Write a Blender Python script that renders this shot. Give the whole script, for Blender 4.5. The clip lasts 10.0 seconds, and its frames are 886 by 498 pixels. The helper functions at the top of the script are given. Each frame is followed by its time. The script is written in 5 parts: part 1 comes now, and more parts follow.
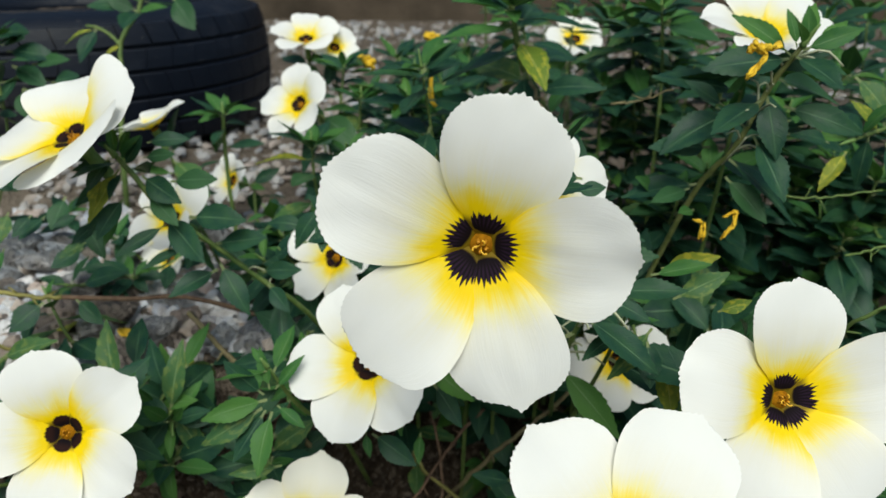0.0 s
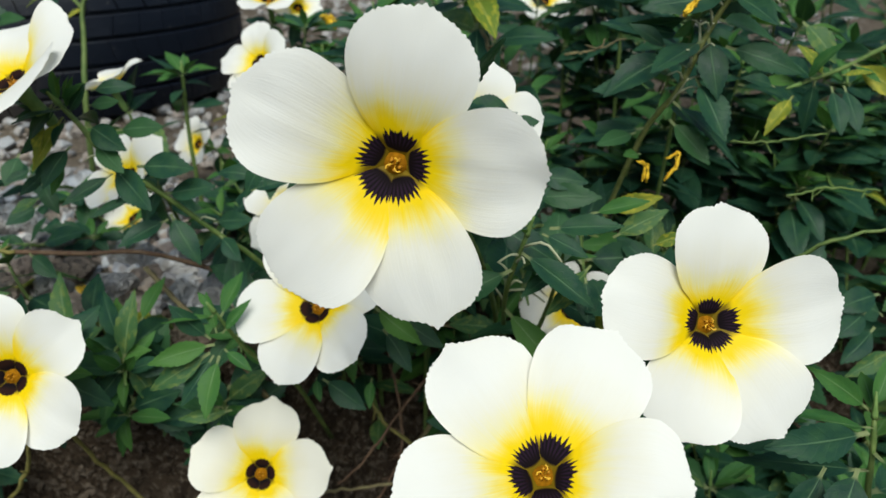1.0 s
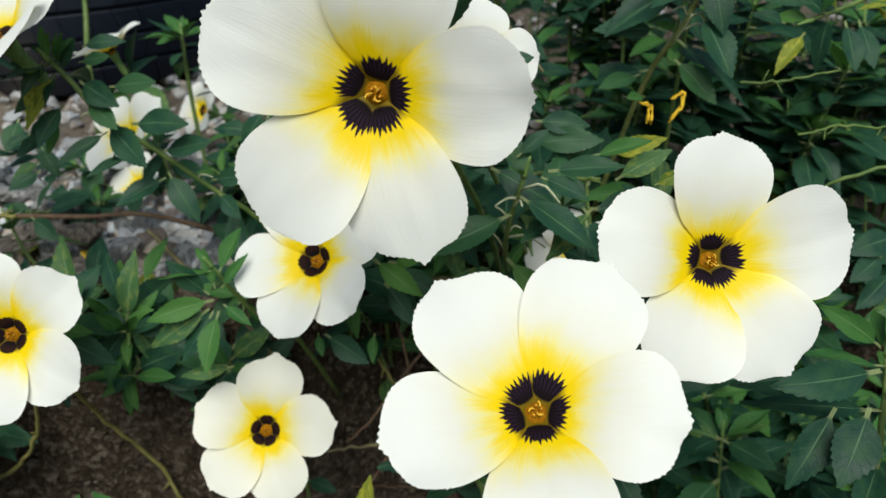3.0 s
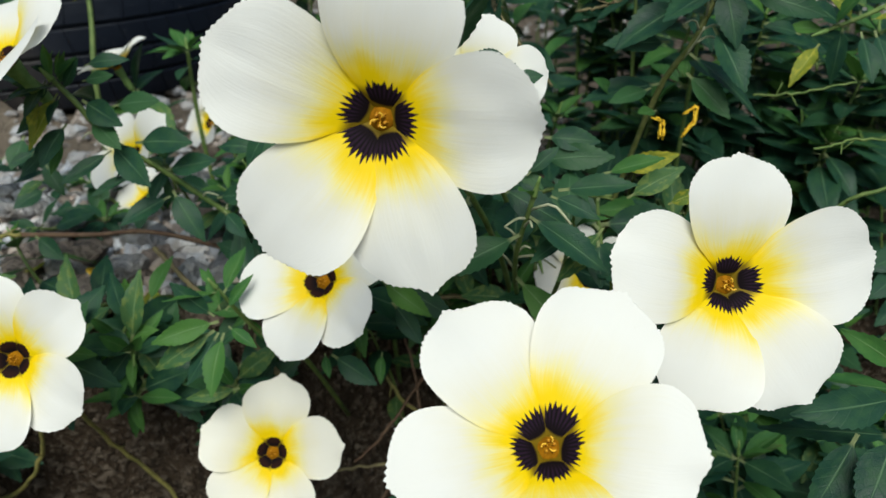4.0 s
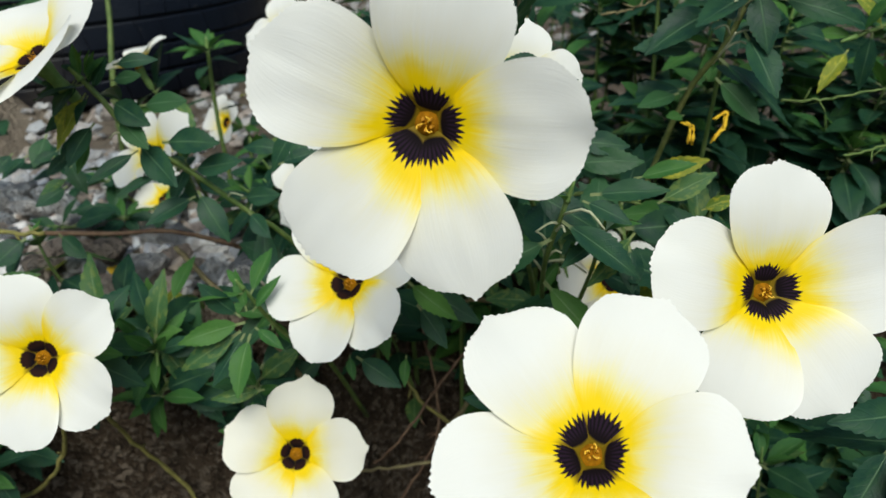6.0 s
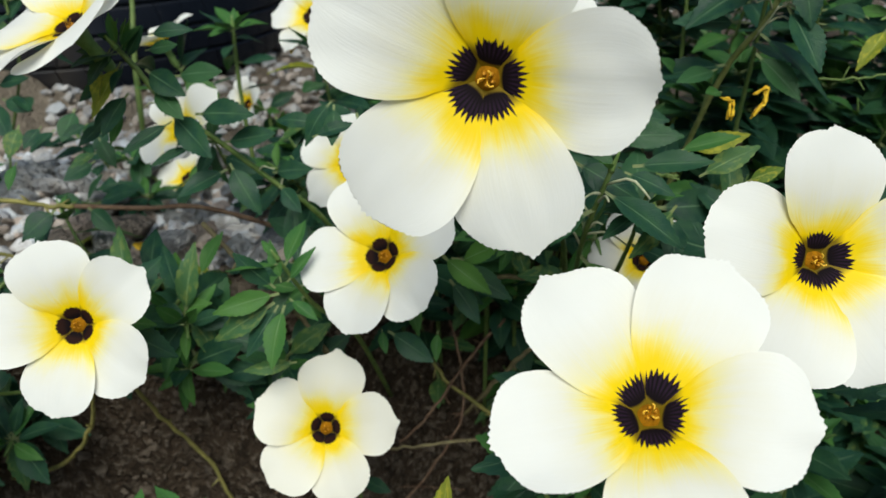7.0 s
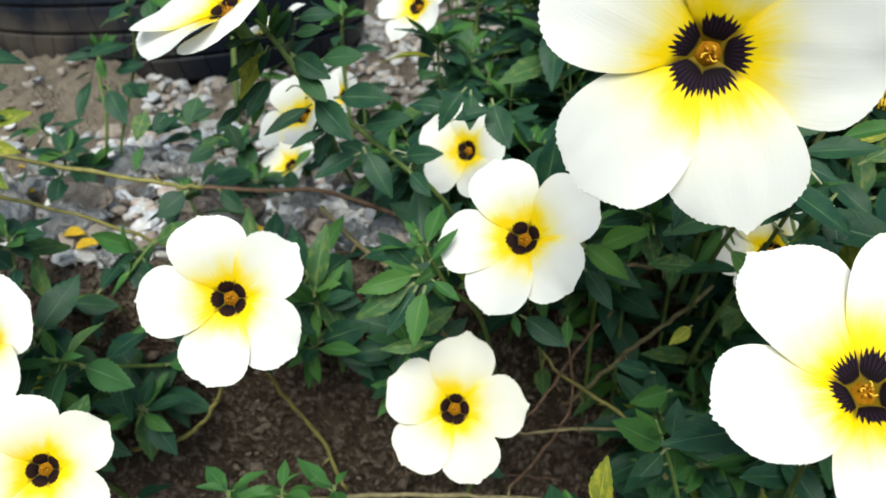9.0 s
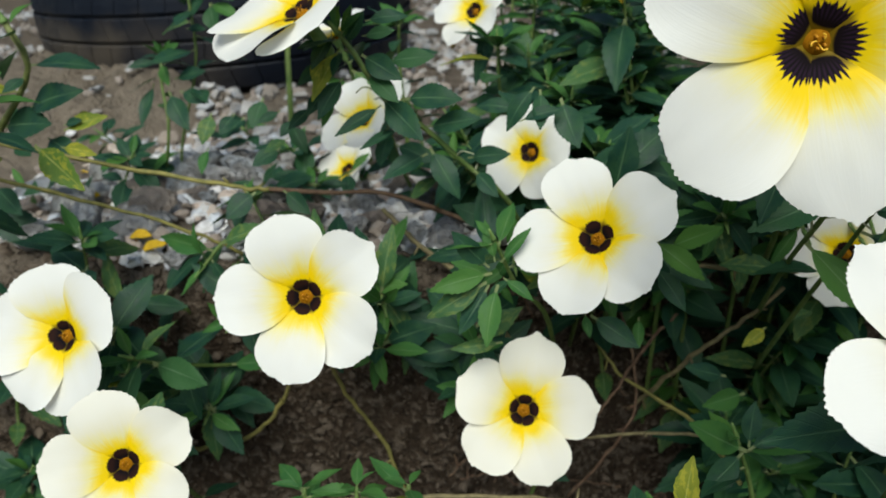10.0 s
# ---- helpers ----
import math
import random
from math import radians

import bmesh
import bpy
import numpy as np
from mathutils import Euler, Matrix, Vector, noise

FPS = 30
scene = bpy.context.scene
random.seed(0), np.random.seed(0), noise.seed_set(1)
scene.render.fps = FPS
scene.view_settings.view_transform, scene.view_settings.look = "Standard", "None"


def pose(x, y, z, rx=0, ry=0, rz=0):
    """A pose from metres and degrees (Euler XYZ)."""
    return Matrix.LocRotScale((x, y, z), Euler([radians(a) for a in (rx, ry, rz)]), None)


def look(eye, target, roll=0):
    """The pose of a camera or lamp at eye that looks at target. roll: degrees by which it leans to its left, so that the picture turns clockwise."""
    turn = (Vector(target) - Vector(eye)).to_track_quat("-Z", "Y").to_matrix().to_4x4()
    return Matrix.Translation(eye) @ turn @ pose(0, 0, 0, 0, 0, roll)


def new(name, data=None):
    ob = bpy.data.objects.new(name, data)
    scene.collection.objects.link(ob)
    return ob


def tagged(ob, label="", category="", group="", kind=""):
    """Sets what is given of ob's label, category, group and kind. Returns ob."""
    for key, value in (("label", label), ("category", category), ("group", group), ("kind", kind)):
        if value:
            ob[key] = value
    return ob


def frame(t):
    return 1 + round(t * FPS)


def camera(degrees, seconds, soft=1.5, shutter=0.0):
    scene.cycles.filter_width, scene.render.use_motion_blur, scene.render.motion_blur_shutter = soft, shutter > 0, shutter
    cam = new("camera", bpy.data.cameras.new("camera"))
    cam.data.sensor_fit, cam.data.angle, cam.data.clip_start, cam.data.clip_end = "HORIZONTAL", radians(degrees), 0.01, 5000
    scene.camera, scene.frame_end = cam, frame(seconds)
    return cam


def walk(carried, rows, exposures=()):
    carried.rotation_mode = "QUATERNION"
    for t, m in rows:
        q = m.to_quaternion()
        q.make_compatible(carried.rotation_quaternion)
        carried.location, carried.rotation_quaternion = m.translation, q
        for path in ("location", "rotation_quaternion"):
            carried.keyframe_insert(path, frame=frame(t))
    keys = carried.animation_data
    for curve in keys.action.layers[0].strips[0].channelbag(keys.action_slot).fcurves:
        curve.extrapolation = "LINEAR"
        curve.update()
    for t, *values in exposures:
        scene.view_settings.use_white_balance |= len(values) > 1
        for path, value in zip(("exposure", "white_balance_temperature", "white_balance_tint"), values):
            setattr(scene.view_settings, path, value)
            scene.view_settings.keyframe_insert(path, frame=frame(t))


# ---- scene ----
cam = camera(62.1, 10.0)
ROWS = [   # seconds; place in metres; turn in degrees
    (0.0, -0.00162, 0.00051, 0.17956, 68.110, -0.261, -0.159),
    (0.5, 0.00851, -0.00258, 0.17304, 67.422, -0.059, -0.819),
    (1.0, 0.01441, -0.00599, 0.16797, 66.616, 0.026, -1.045),
    (1.5, 0.01636, -0.00537, 0.16627, 65.786, 0.875, -0.942),
    (2.0, 0.01496, -0.00540, 0.16626, 65.851, 0.716, -0.577),
    (2.5, 0.02041, -0.00537, 0.16019, 64.855, 1.170, -0.506),
    (2.7, 0.02079, -0.00504, 0.15900, 64.608, 1.478, -0.413),
    (3.8, 0.02354, -0.00178, 0.15613, 64.787, 2.450, 0.220),
    (4.0, 0.02159, 0.00180, 0.16039, 64.988, 2.469, 0.266),
    (4.5, 0.01778, 0.00322, 0.16472, 65.102, 2.170, 0.455),
    (5.0, 0.01385, 0.00370, 0.16514, 65.842, 1.933, 0.136),
    (5.2, 0.01376, 0.00265, 0.16251, 66.092, 1.586, 0.157),
    (6.3, 0.01321, 0.00238, 0.16057, 64.781, 2.127, 0.981),
    (6.5, 0.00943, 0.00096, 0.15906, 65.014, 1.869, 1.086),
    (7.0, 0.00268, 0.00016, 0.15415, 64.744, 1.554, 1.369),
    (7.5, -0.00029, -0.00341, 0.15372, 64.322, 2.067, 2.116),
    (8.0, -0.01146, -0.00685, 0.15199, 64.585, 1.842, 2.913),
    (8.5, -0.02541, -0.00837, 0.15044, 64.540, 1.698, 3.964),
    (9.0, -0.03241, -0.00667, 0.15082, 64.873, 1.534, 4.596),
    (9.5, -0.03624, -0.00701, 0.15025, 64.787, 1.951, 5.261),
    (10.0, -0.04618, -0.00924, 0.14805, 65.683, 2.524, 6.886),
]
KELVIN, TINT = 6650, 0   # a warm, slightly green white balance
EXPOSURES = [(t, stops, KELVIN, TINT) for t, stops in ((0.0, 0.48), (2.5, 0.49), (5.0, 0.45), (7.5, 0.48), (8.0, 0.51), (8.5, 0.80), (9.0, 0.90), (9.5, 0.74), (10.0, 0.47))]
cam.data.dof.use_dof, cam.data.dof.focus_distance, cam.data.dof.aperture_fstop = True, 0.175, 25.0
walk(cam, [(t, pose(x, y, z, rx, ry, rz)) for t, x, y, z, rx, ry, rz in ROWS], EXPOSURES)

# ---- world and light ----
SUN_EL, SUN_AZ = 52.0, 178.0   # degrees; azimuth clockwise from +y
world = bpy.data.worlds.new("world")
scene.world = world
world.use_nodes = True
wn = world.node_tree
sky = wn.nodes.new("ShaderNodeTexSky")
sky.sky_type = "NISHITA"
sky.sun_disc = False
sky.sun_elevation, sky.sun_rotation = radians(SUN_EL), radians(SUN_AZ)
sky.air_density, sky.dust_density, sky.ozone_density = 1.0, 2.0, 1.0
wn.links.new(sky.outputs[0], wn.nodes["Background"].inputs["Color"])
wn.nodes["Background"].inputs["Strength"].default_value = 0.068
sun = new("sun", bpy.data.lights.new("sun", "SUN"))
sun.data.energy, sun.data.angle, sun.data.color = 2.45, radians(38), (1.0, 0.98, 0.94)
sd = Vector((math.sin(radians(SUN_AZ)) * math.cos(radians(SUN_EL)), math.cos(radians(SUN_AZ)) * math.cos(radians(SUN_EL)), math.sin(radians(SUN_EL))))
sun.matrix_world = look(sd * 5, (0, 0, 0))


# ---- materials ----
class Nodes:
    """A thin layer over a material's node tree."""

    def __init__(self, name):
        self.mat = bpy.data.materials.new(name)
        self.mat.use_nodes = True
        self.t = self.mat.node_tree
        self.bsdf = self.t.nodes["Principled BSDF"]
        self.out = self.t.nodes["Material Output"]

    def node(self, kind):
        return self.t.nodes.new(kind)

    def put(self, value, socket):
        if isinstance(value, bpy.types.NodeSocket):
            self.t.links.new(value, socket)
        elif value is not None:
            socket.default_value = value

    def math(self, op, a, b=None, c=None, clamp=False):
        n = self.node("ShaderNodeMath")
        n.operation, n.use_clamp = op, clamp
        for i, v in enumerate((a, b, c)):
            self.put(v, n.inputs[i])
        return n.outputs[0]

    def mix(self, f, a, b, blend="MIX"):
        n = self.node("ShaderNodeMix")
        n.data_type, n.blend_type = "RGBA", blend
        self.put(f, n.inputs[0])
        self.put(a if isinstance(a, bpy.types.NodeSocket) else (*a, 1), n.inputs[6])
        self.put(b if isinstance(b, bpy.types.NodeSocket) else (*b, 1), n.inputs[7])
        return n.outputs[2]

    def ramp(self, f, lo, hi, to_lo=0.0, to_hi=1.0):
        n = self.node("ShaderNodeMapRange")
        n.interpolation_type = "SMOOTHSTEP"
        for i, v in enumerate((f, lo, hi, to_lo, to_hi)):
            self.put(v, n.inputs[i])
        return n.outputs[0]

    def noise(self, scale, detail=3.0, vec=None, rough=0.55):
        n = self.node("ShaderNodeTexNoise")
        n.inputs["Scale"].default_value, n.inputs["Detail"].default_value = scale, detail
        n.inputs["Roughness"].default_value = rough
        if vec is not None:
            self.put(vec, n.inputs["Vector"])
        return n.outputs["Fac"]

    def coords(self):
        return self.node("ShaderNodeTexCoord").outputs["Object"]

    def uv(self):
        s = self.node("ShaderNodeSeparateXYZ")
        self.put(self.node("ShaderNodeTexCoord").outputs["UV"], s.inputs[0])
        return s.outputs[0], s.outputs[1]

    def combine(self, x, y, z=0.0):
        n = self.node("ShaderNodeCombineXYZ")
        for i, v in enumerate((x, y, z)):
            self.put(v, n.inputs[i])
        return n.outputs[0]

    def rand(self):
        return self.node("ShaderNodeObjectInfo").outputs["Random"]

    def island(self):
        return self.node("ShaderNodeNewGeometry").outputs["Random Per Island"]

    def bump(self, height, strength=0.4, dist=0.001):
        n = self.node("ShaderNodeBump")
        n.inputs["Strength"].default_value, n.inputs["Distance"].default_value = strength, dist
        self.put(height, n.inputs["Height"])
        self.put(n.outputs[0], self.bsdf.inputs["Normal"])
        return n.outputs[0]

    def base(self, color, rough=0.6, spec=0.5):
        self.put(color if isinstance(color, bpy.types.NodeSocket) else (*color, 1), self.bsdf.inputs["Base Color"])
        self.put(rough, self.bsdf.inputs["Roughness"])
        self.bsdf.inputs["Specular IOR Level"].default_value = spec

    def translucent(self, color, amount, normal=None):
        tr = self.node("ShaderNodeBsdfTranslucent")
        self.put(color if isinstance(color, bpy.types.NodeSocket) else (*color, 1), tr.inputs["Color"])
        m = self.node("ShaderNodeMixShader")
        m.inputs[0].default_value = amount
        self.put(self.bsdf.outputs[0], m.inputs[1])
        self.put(tr.outputs[0], m.inputs[2])
        self.put(m.outputs[0], self.out.inputs["Surface"])


def petal_material(name, inner, outer, small=False):
    n = Nodes(name)
    u, v = n.uv()                                   # u: 0..1 across, v: 0..1 outwards
    w = n.math("MULTIPLY_ADD", u, 2.0, -1.0)
    w2 = n.math("MULTIPLY", w, w)
    rnd = n.rand()
    streak = n.noise(1.0, 5.0, n.combine(n.math("MULTIPLY", w, 22.0), n.math("MULTIPLY", v, 2.2), n.math("MULTIPLY", rnd, 40.0)), 0.7)
    broad = n.noise(1.0, 1.5, n.combine(n.math("MULTIPLY", w, 1.6), n.math("MULTIPLY", v, 2.5), n.math("MULTIPLY", rnd, 77.0)))
    vv = n.math("ADD", v, n.math("MULTIPLY", n.math("SUBTRACT", streak, 0.5), 0.16))
    vv = n.math("ADD", vv, n.math("MULTIPLY", n.math("SUBTRACT", broad, 0.5), 0.24))
    vv = n.math("ADD", vv, n.math("MULTIPLY", w2, 0.03))
    # cream towards the foot; some of the petal's shading is put into this tone
    cream = n.mix(n.ramp(vv, 0.34, 0.78), inner, outer)
    col = n.mix(n.ramp(vv, 0.26, 0.54, 0.85, 0.0), cream, (0.90, 0.80, 0.16))
    col = n.mix(n.ramp(vv, 0.23, 0.41, 1.0, 0.0), col, (0.93, 0.67, 0.004))
    # dark fringed blotch at the foot of the petal
    tooth = n.math("ABSOLUTE", n.math("SUBTRACT", n.math("FRACT", n.math("MULTIPLY", w, 4.0 if small else 5.8)), 0.5))
    jag = n.noise(1.0, 2.0, n.combine(n.math("MULTIPLY", w, 9.0), n.math("MULTIPLY", rnd, 31.0)))
    if small:       # round lobes set close about the throat
        a, across = n.math("SUBTRACT", v, 0.140), n.math("MULTIPLY", n.math("MULTIPLY", w, v), 0.63)
        far = n.math("SQRT", n.math("ADD", n.math("MULTIPLY", a, a), n.math("MULTIPLY", across, across)))
        rim = n.math("ADD", far, n.math("ADD", n.math("MULTIPLY", n.math("SUBTRACT", jag, 0.5), 0.026), n.math("MULTIPLY", tooth, 0.012)))
        dark = n.ramp(rim, 0.064, 0.078, 1.0, 0.0)
    else:
        edge = n.math("ADD", n.math("MULTIPLY_ADD", n.math("MULTIPLY", tooth, n.math("ADD", jag, 0.45)), 0.085, 0.196), n.math("MULTIPLY", n.math("SUBTRACT", jag, 0.5), 0.085))
        edge = n.math("ADD", edge, n.math("MULTIPLY_ADD", n.math("FRACT", n.math("MULTIPLY", rnd, 5.7)), 0.034, -0.017))
        edge = n.math("SUBTRACT", edge, n.math("MULTIPLY", w2, n.math("MULTIPLY_ADD", w2, 0.14, 0.045)))
        side = n.ramp(n.math("SUBTRACT", n.math("ABSOLUTE", w), n.math("ADD", v, 0.70)), -0.05, 0.05, 1.0, 0.0)
        dark = n.math("MULTIPLY", n.ramp(n.math("SUBTRACT", edge, v), -0.008, 0.008), side)
        inner_edge = n.math("MULTIPLY_ADD", w2, 0.02, 0.082)
        dark = n.math("MULTIPLY", dark, n.ramp(n.math("SUBTRACT", v, inner_edge), -0.010, 0.010))
    col = n.mix(n.ramp(v, 0.13, 0.20, 0.95, 0.0), col, (0.17, 0.11, 0.006))
    stripe = n.mix(n.ramp(tooth, 0.1, 0.45), (0.003, 0.001, 0.003), (0.020, 0.007, 0.024))
    stripe = n.mix(n.ramp(v, 0.10, 0.16), (0.004, 0.001, 0.003), (0.022, 0.006, 0.004) if small else stripe)
    col = n.mix(dark, col, stripe)
    speck = n.ramp(n.noise(26.0, 2.0, n.combine(u, v, n.math("MULTIPLY", rnd, 9.0))), 0.78, 0.82)
    col = n.mix(n.math("MULTIPLY", speck, 0.35), col, (0.62, 0.55, 0.38))
    n.base(col, n.ramp(dark, 0.0, 1.0, 0.55, 0.8), 0.22)
    fine = n.noise(1.0, 3.0, n.combine(n.math("MULTIPLY", w, 34.0), n.math("MULTIPLY", v, 3.0), rnd))
    n.bump(n.math("ADD", fine, n.math("MULTIPLY", streak, 0.8)), 0.125, 0.0006)
    n.translucent(col, 0.27)
    return n.mat


def leaf_material(name, c1, c2, c3, vein, gloss=0.40, trans=0.15, blotch=0.0, blotch_col=(0.5, 0.45, 0.05)):
    n = Nodes(name)
    u, v = n.uv()
    w = n.math("ABSOLUTE", n.math("MULTIPLY_ADD", u, 2.0, -1.0))
    rnd = n.rand()
    tone = n.noise(1.0, 3.0, n.combine(n.math("MULTIPLY", u, 3.0), n.math("MULTIPLY", v, 5.0), n.math("MULTIPLY", rnd, 60.0)))
    col = n.mix(n.ramp(rnd, 0.0, 0.8), c1, c2)
    col = n.mix(n.math("MULTIPLY", n.ramp(n.math("FRACT", n.math("MULTIPLY", rnd, 7.3)), 0.72, 1.0), 0.8), col, c3)
    col = n.mix(n.ramp(tone, 0.3, 0.75, 0.0, 0.45), col, c3)
    # side veins run forward from the midrib
    run = n.math("SUBTRACT", n.math("MULTIPLY", v, 9.0), n.math("MULTIPLY", w, 1.6))
    sv = n.math("ABSOLUTE", n.math("SUBTRACT", n.math("FRACT", run), 0.5))
    sv = n.ramp(sv, 0.0, 0.10, 1.0, 0.0)
    mid = n.ramp(w, 0.02, 0.075, 1.0, 0.0)
    col = n.mix(n.math("MULTIPLY", sv, 0.05), col, vein)
    col = n.mix(n.math("MULTIPLY", mid, n.ramp(v, 0.2, 0.9, 0.85, 0.35)), col, vein)
    col = n.mix(n.ramp(v, 0.10, 0.17, 0.85, 0.0), col, (0.24, 0.28, 0.13))
    if blotch:
        b = n.noise(1.0, 4.0, n.combine(n.math("MULTIPLY", u, 4.0), n.math("MULTIPLY", v, 7.0), n.math("MULTIPLY", rnd, 21.0)))
        col = n.mix(n.ramp(b, 0.5, 0.62, 0.0, blotch), col, blotch_col)
    n.base(col, n.ramp(tone, 0.2, 0.8, gloss - 0.06, gloss + 0.14), 0.20)
    h = n.math("SUBTRACT", n.noise(1.0, 3.0, n.combine(n.math("MULTIPLY", u, 16.0), n.math("MULTIPLY", v, 34.0), rnd)), n.math("MULTIPLY", sv, 0.35))
    n.bump(n.math("SUBTRACT", h, mid), 0.35, 0.0004)
    n.translucent(n.mix(0.5, col, (0.10, 0.22, 0.02)), trans)
    return n.mat


def plain_material(name, c1, c2, scale, rough=0.7, bump=0.4, dist=0.001, spec=0.4, detail=5.0, by_object=None):
    n = Nodes(name)
    p = n.coords()
    f = n.noise(scale, detail, p)
    col = n.mix(n.ramp(f, 0.32, 0.68), c1, c2)
    if by_object:
        col = n.mix(n.rand(), col, by_object)
    n.base(col, rough, spec)
    n.bump(n.noise(scale * 3.0, 4.0, p), bump, dist)
    return n.mat


def stone_material(name, per_island, dull=False):
    n = Nodes(name)
    p = n.coords()
    r = n.island() if per_island else n.rand()
    ramp = n.node("ShaderNodeValToRGB")
    ramp.color_ramp.interpolation = "CONSTANT"
    stops = ((0.0, (0.60, 0.63, 0.69)), (0.22, (0.38, 0.40, 0.46)), (0.34, (0.52, 0.42, 0.37)), (0.48, (0.68, 0.67, 0.69)), (0.68, (0.27, 0.22, 0.19)), (0.76, (0.50, 0.42, 0.37)), (0.86, (0.76, 0.75, 0.76)))
    if dull:
        stops = tuple((at, tuple(0.46 * q + 0.075 for q in c)) for at, c in stops)
    els = ramp.color_ramp.elements
    while len(els) < len(stops):
        els.new(0.5)
    for e, (at, c) in zip(els, stops):
        e.position, e.color = at, (*c, 1)
    n.put(r, ramp.inputs[0])
    k = 1.0 if per_island else 0.012                # single stones are unit meshes scaled down
    vein = n.noise(160.0 * k, 5.0, p)
    col = n.mix(n.ramp(vein, 0.42, 0.66, 0.0, 0.4), ramp.outputs[0], (0.28, 0.25, 0.22))
    col = n.mix(n.ramp(n.noise(420.0 * k, 3.0, p), 0.55, 0.75, 0.0, 0.4), col, (0.62, 0.60, 0.57))
    col = n.mix(n.ramp(n.noise(70.0 * k, 5.0, p), 0.46, 0.64, 0.0, 0.45), col, (0.23, 0.19, 0.155))
    n.base(col, 0.85, 0.25)
    n.bump(n.noise(240.0 * k, 6.0, p), 0.9, 0.0022 if per_island else 0.18)
    return n.mat


def soil_material():
    n = Nodes("soil")
    p = n.coords()
    big, mid, fine = n.noise(9.0, 4.0, p), n.noise(60.0, 6.0, p), n.noise(420.0, 5.0, p)
    crumb = n.noise(210.0, 3.0, p, 0.6)
    col = n.mix(n.ramp(big, 0.35, 0.65), (0.047, 0.032, 0.022), (0.079, 0.057, 0.040))
    col = n.mix(n.ramp(mid, 0.46, 0.66, 0.0, 0.8), col, (0.055, 0.039, 0.027))
    col = n.mix(n.ramp(crumb, 0.50, 0.62, 0.0, 0.75), col, (0.150, 0.120, 0.094))
    col = n.mix(n.ramp(fine, 0.54, 0.70, 0.0, 0.7), col, (0.190, 0.154, 0.122))
    col = n.mix(n.ramp(n.noise(120.0, 4.0, p), 0.52, 0.62, 0.0, 0.75), col, (0.030, 0.021, 0.014))
    # dry dusty patch in front of the tyre
    s = n.node("ShaderNodeVectorMath")
    s.operation = "DISTANCE"
    n.put(p, s.inputs[0])
    s.inputs[1].default_value = (-0.46, 0.50, 0.0)
    # soil above the rim of the bank is paler than the bank itself
    dry = n.node("ShaderNodeSeparateXYZ")
    n.put(p, dry.inputs[0])
    col = n.mix(n.math("MULTIPLY", n.ramp(dry.outputs[2], -0.02, 0.0), n.ramp(mid, 0.25, 0.6, 0.75, 0.35)), col, (0.27, 0.225, 0.185))
    dusty = n.ramp(n.math("ADD", s.outputs["Value"], n.math("MULTIPLY", n.math("SUBTRACT", n.noise(18.0, 4.0, p), 0.5), 0.25)), 0.14, 0.34, 0.95, 0.0)
    col = n.mix(n.math("MULTIPLY", dusty, n.ramp(mid, 0.2, 0.6, 1.0, 0.55)), col, (0.27, 0.225, 0.178))
    n.base(col, 0.95, 0.15)
    n.bump(n.math("ADD", n.math("ADD", n.math("MULTIPLY", mid, 2.0), fine), n.math("MULTIPLY", crumb, 1.5)), 1.0, 0.005)
    return n.mat


def rubber_material():
    n = Nodes("rubber")
    p = n.coords()
    dust = n.ramp(n.noise(26.0, 6.0, p), 0.52, 0.78, 0.0, 0.7)
    low = n.node("ShaderNodeSeparateXYZ")
    n.put(p, low.inputs[0])
    mud = n.math("MULTIPLY", n.ramp(n.math("ADD", low.outputs[2], n.math("MULTIPLY", n.noise(14.0, 5.0, p), 0.10)), 0.095, 0.135, 0.8, 0.0), n.math("MULTIPLY", n.ramp(n.noise(9.0, 3.0, p), 0.30, 0.50), n.ramp(low.outputs[0], -0.07, 0.03, 1.0, 0.0)))
    col = n.mix(dust, (0.0035, 0.0060, 0.013), (0.009, 0.014, 0.026))
    col = n.mix(mud, col, (0.070, 0.058, 0.046))
    sc = n.ramp(n.noise(240.0, 3.0, p), 0.66, 0.74, 0.0, 0.25)
    col = n.mix(sc, col, (0.16, 0.15, 0.14))
    n.base(col, n.ramp(dust, 0.0, 0.4, 0.50, 0.85), 0.22)
    n.bump(n.noise(300.0, 4.0, p), 0.35, 0.0008)
    return n.mat


M_PETAL = petal_material("petal", (0.82, 0.79, 0.67), (0.852, 0.851, 0.834))
M_CREAM = petal_material("petal_cream", (0.84, 0.79, 0.60), (0.855, 0.835, 0.76), True)
M_PETAL_SMALL = petal_material("petal_small", (0.83, 0.80, 0.67), (0.856, 0.855, 0.838), True)
M_LEAF = leaf_material("leaf_green", (0.0090, 0.038, 0.028), (0.0155, 0.053, 0.034), (0.038, 0.104, 0.036), (0.09, 0.17, 0.09))
M_YOUNG = leaf_material("leaf_young", (0.034, 0.116, 0.036), (0.052, 0.148, 0.038), (0.080, 0.19, 0.038), (0.15, 0.26, 0.11), 0.45, 0.25)
M_YELLOW = leaf_material("leaf_yellowed", (0.14, 0.20, 0.025), (0.26, 0.27, 0.03), (0.08, 0.16, 0.03), (0.42, 0.44, 0.12), 0.5, 0.25, 0.5)
M_MOTTLED = leaf_material("leaf_mottled", (0.035, 0.10, 0.045), (0.05, 0.12, 0.045), (0.08, 0.15, 0.04), (0.2, 0.3, 0.13), 0.45, 0.2, 0.45, (0.20, 0.25, 0.06))
M_STEM = plain_material("stem_green", (0.070, 0.125, 0.028), (0.13, 0.185, 0.050), 220.0, 0.6, 0.5, 0.0006)
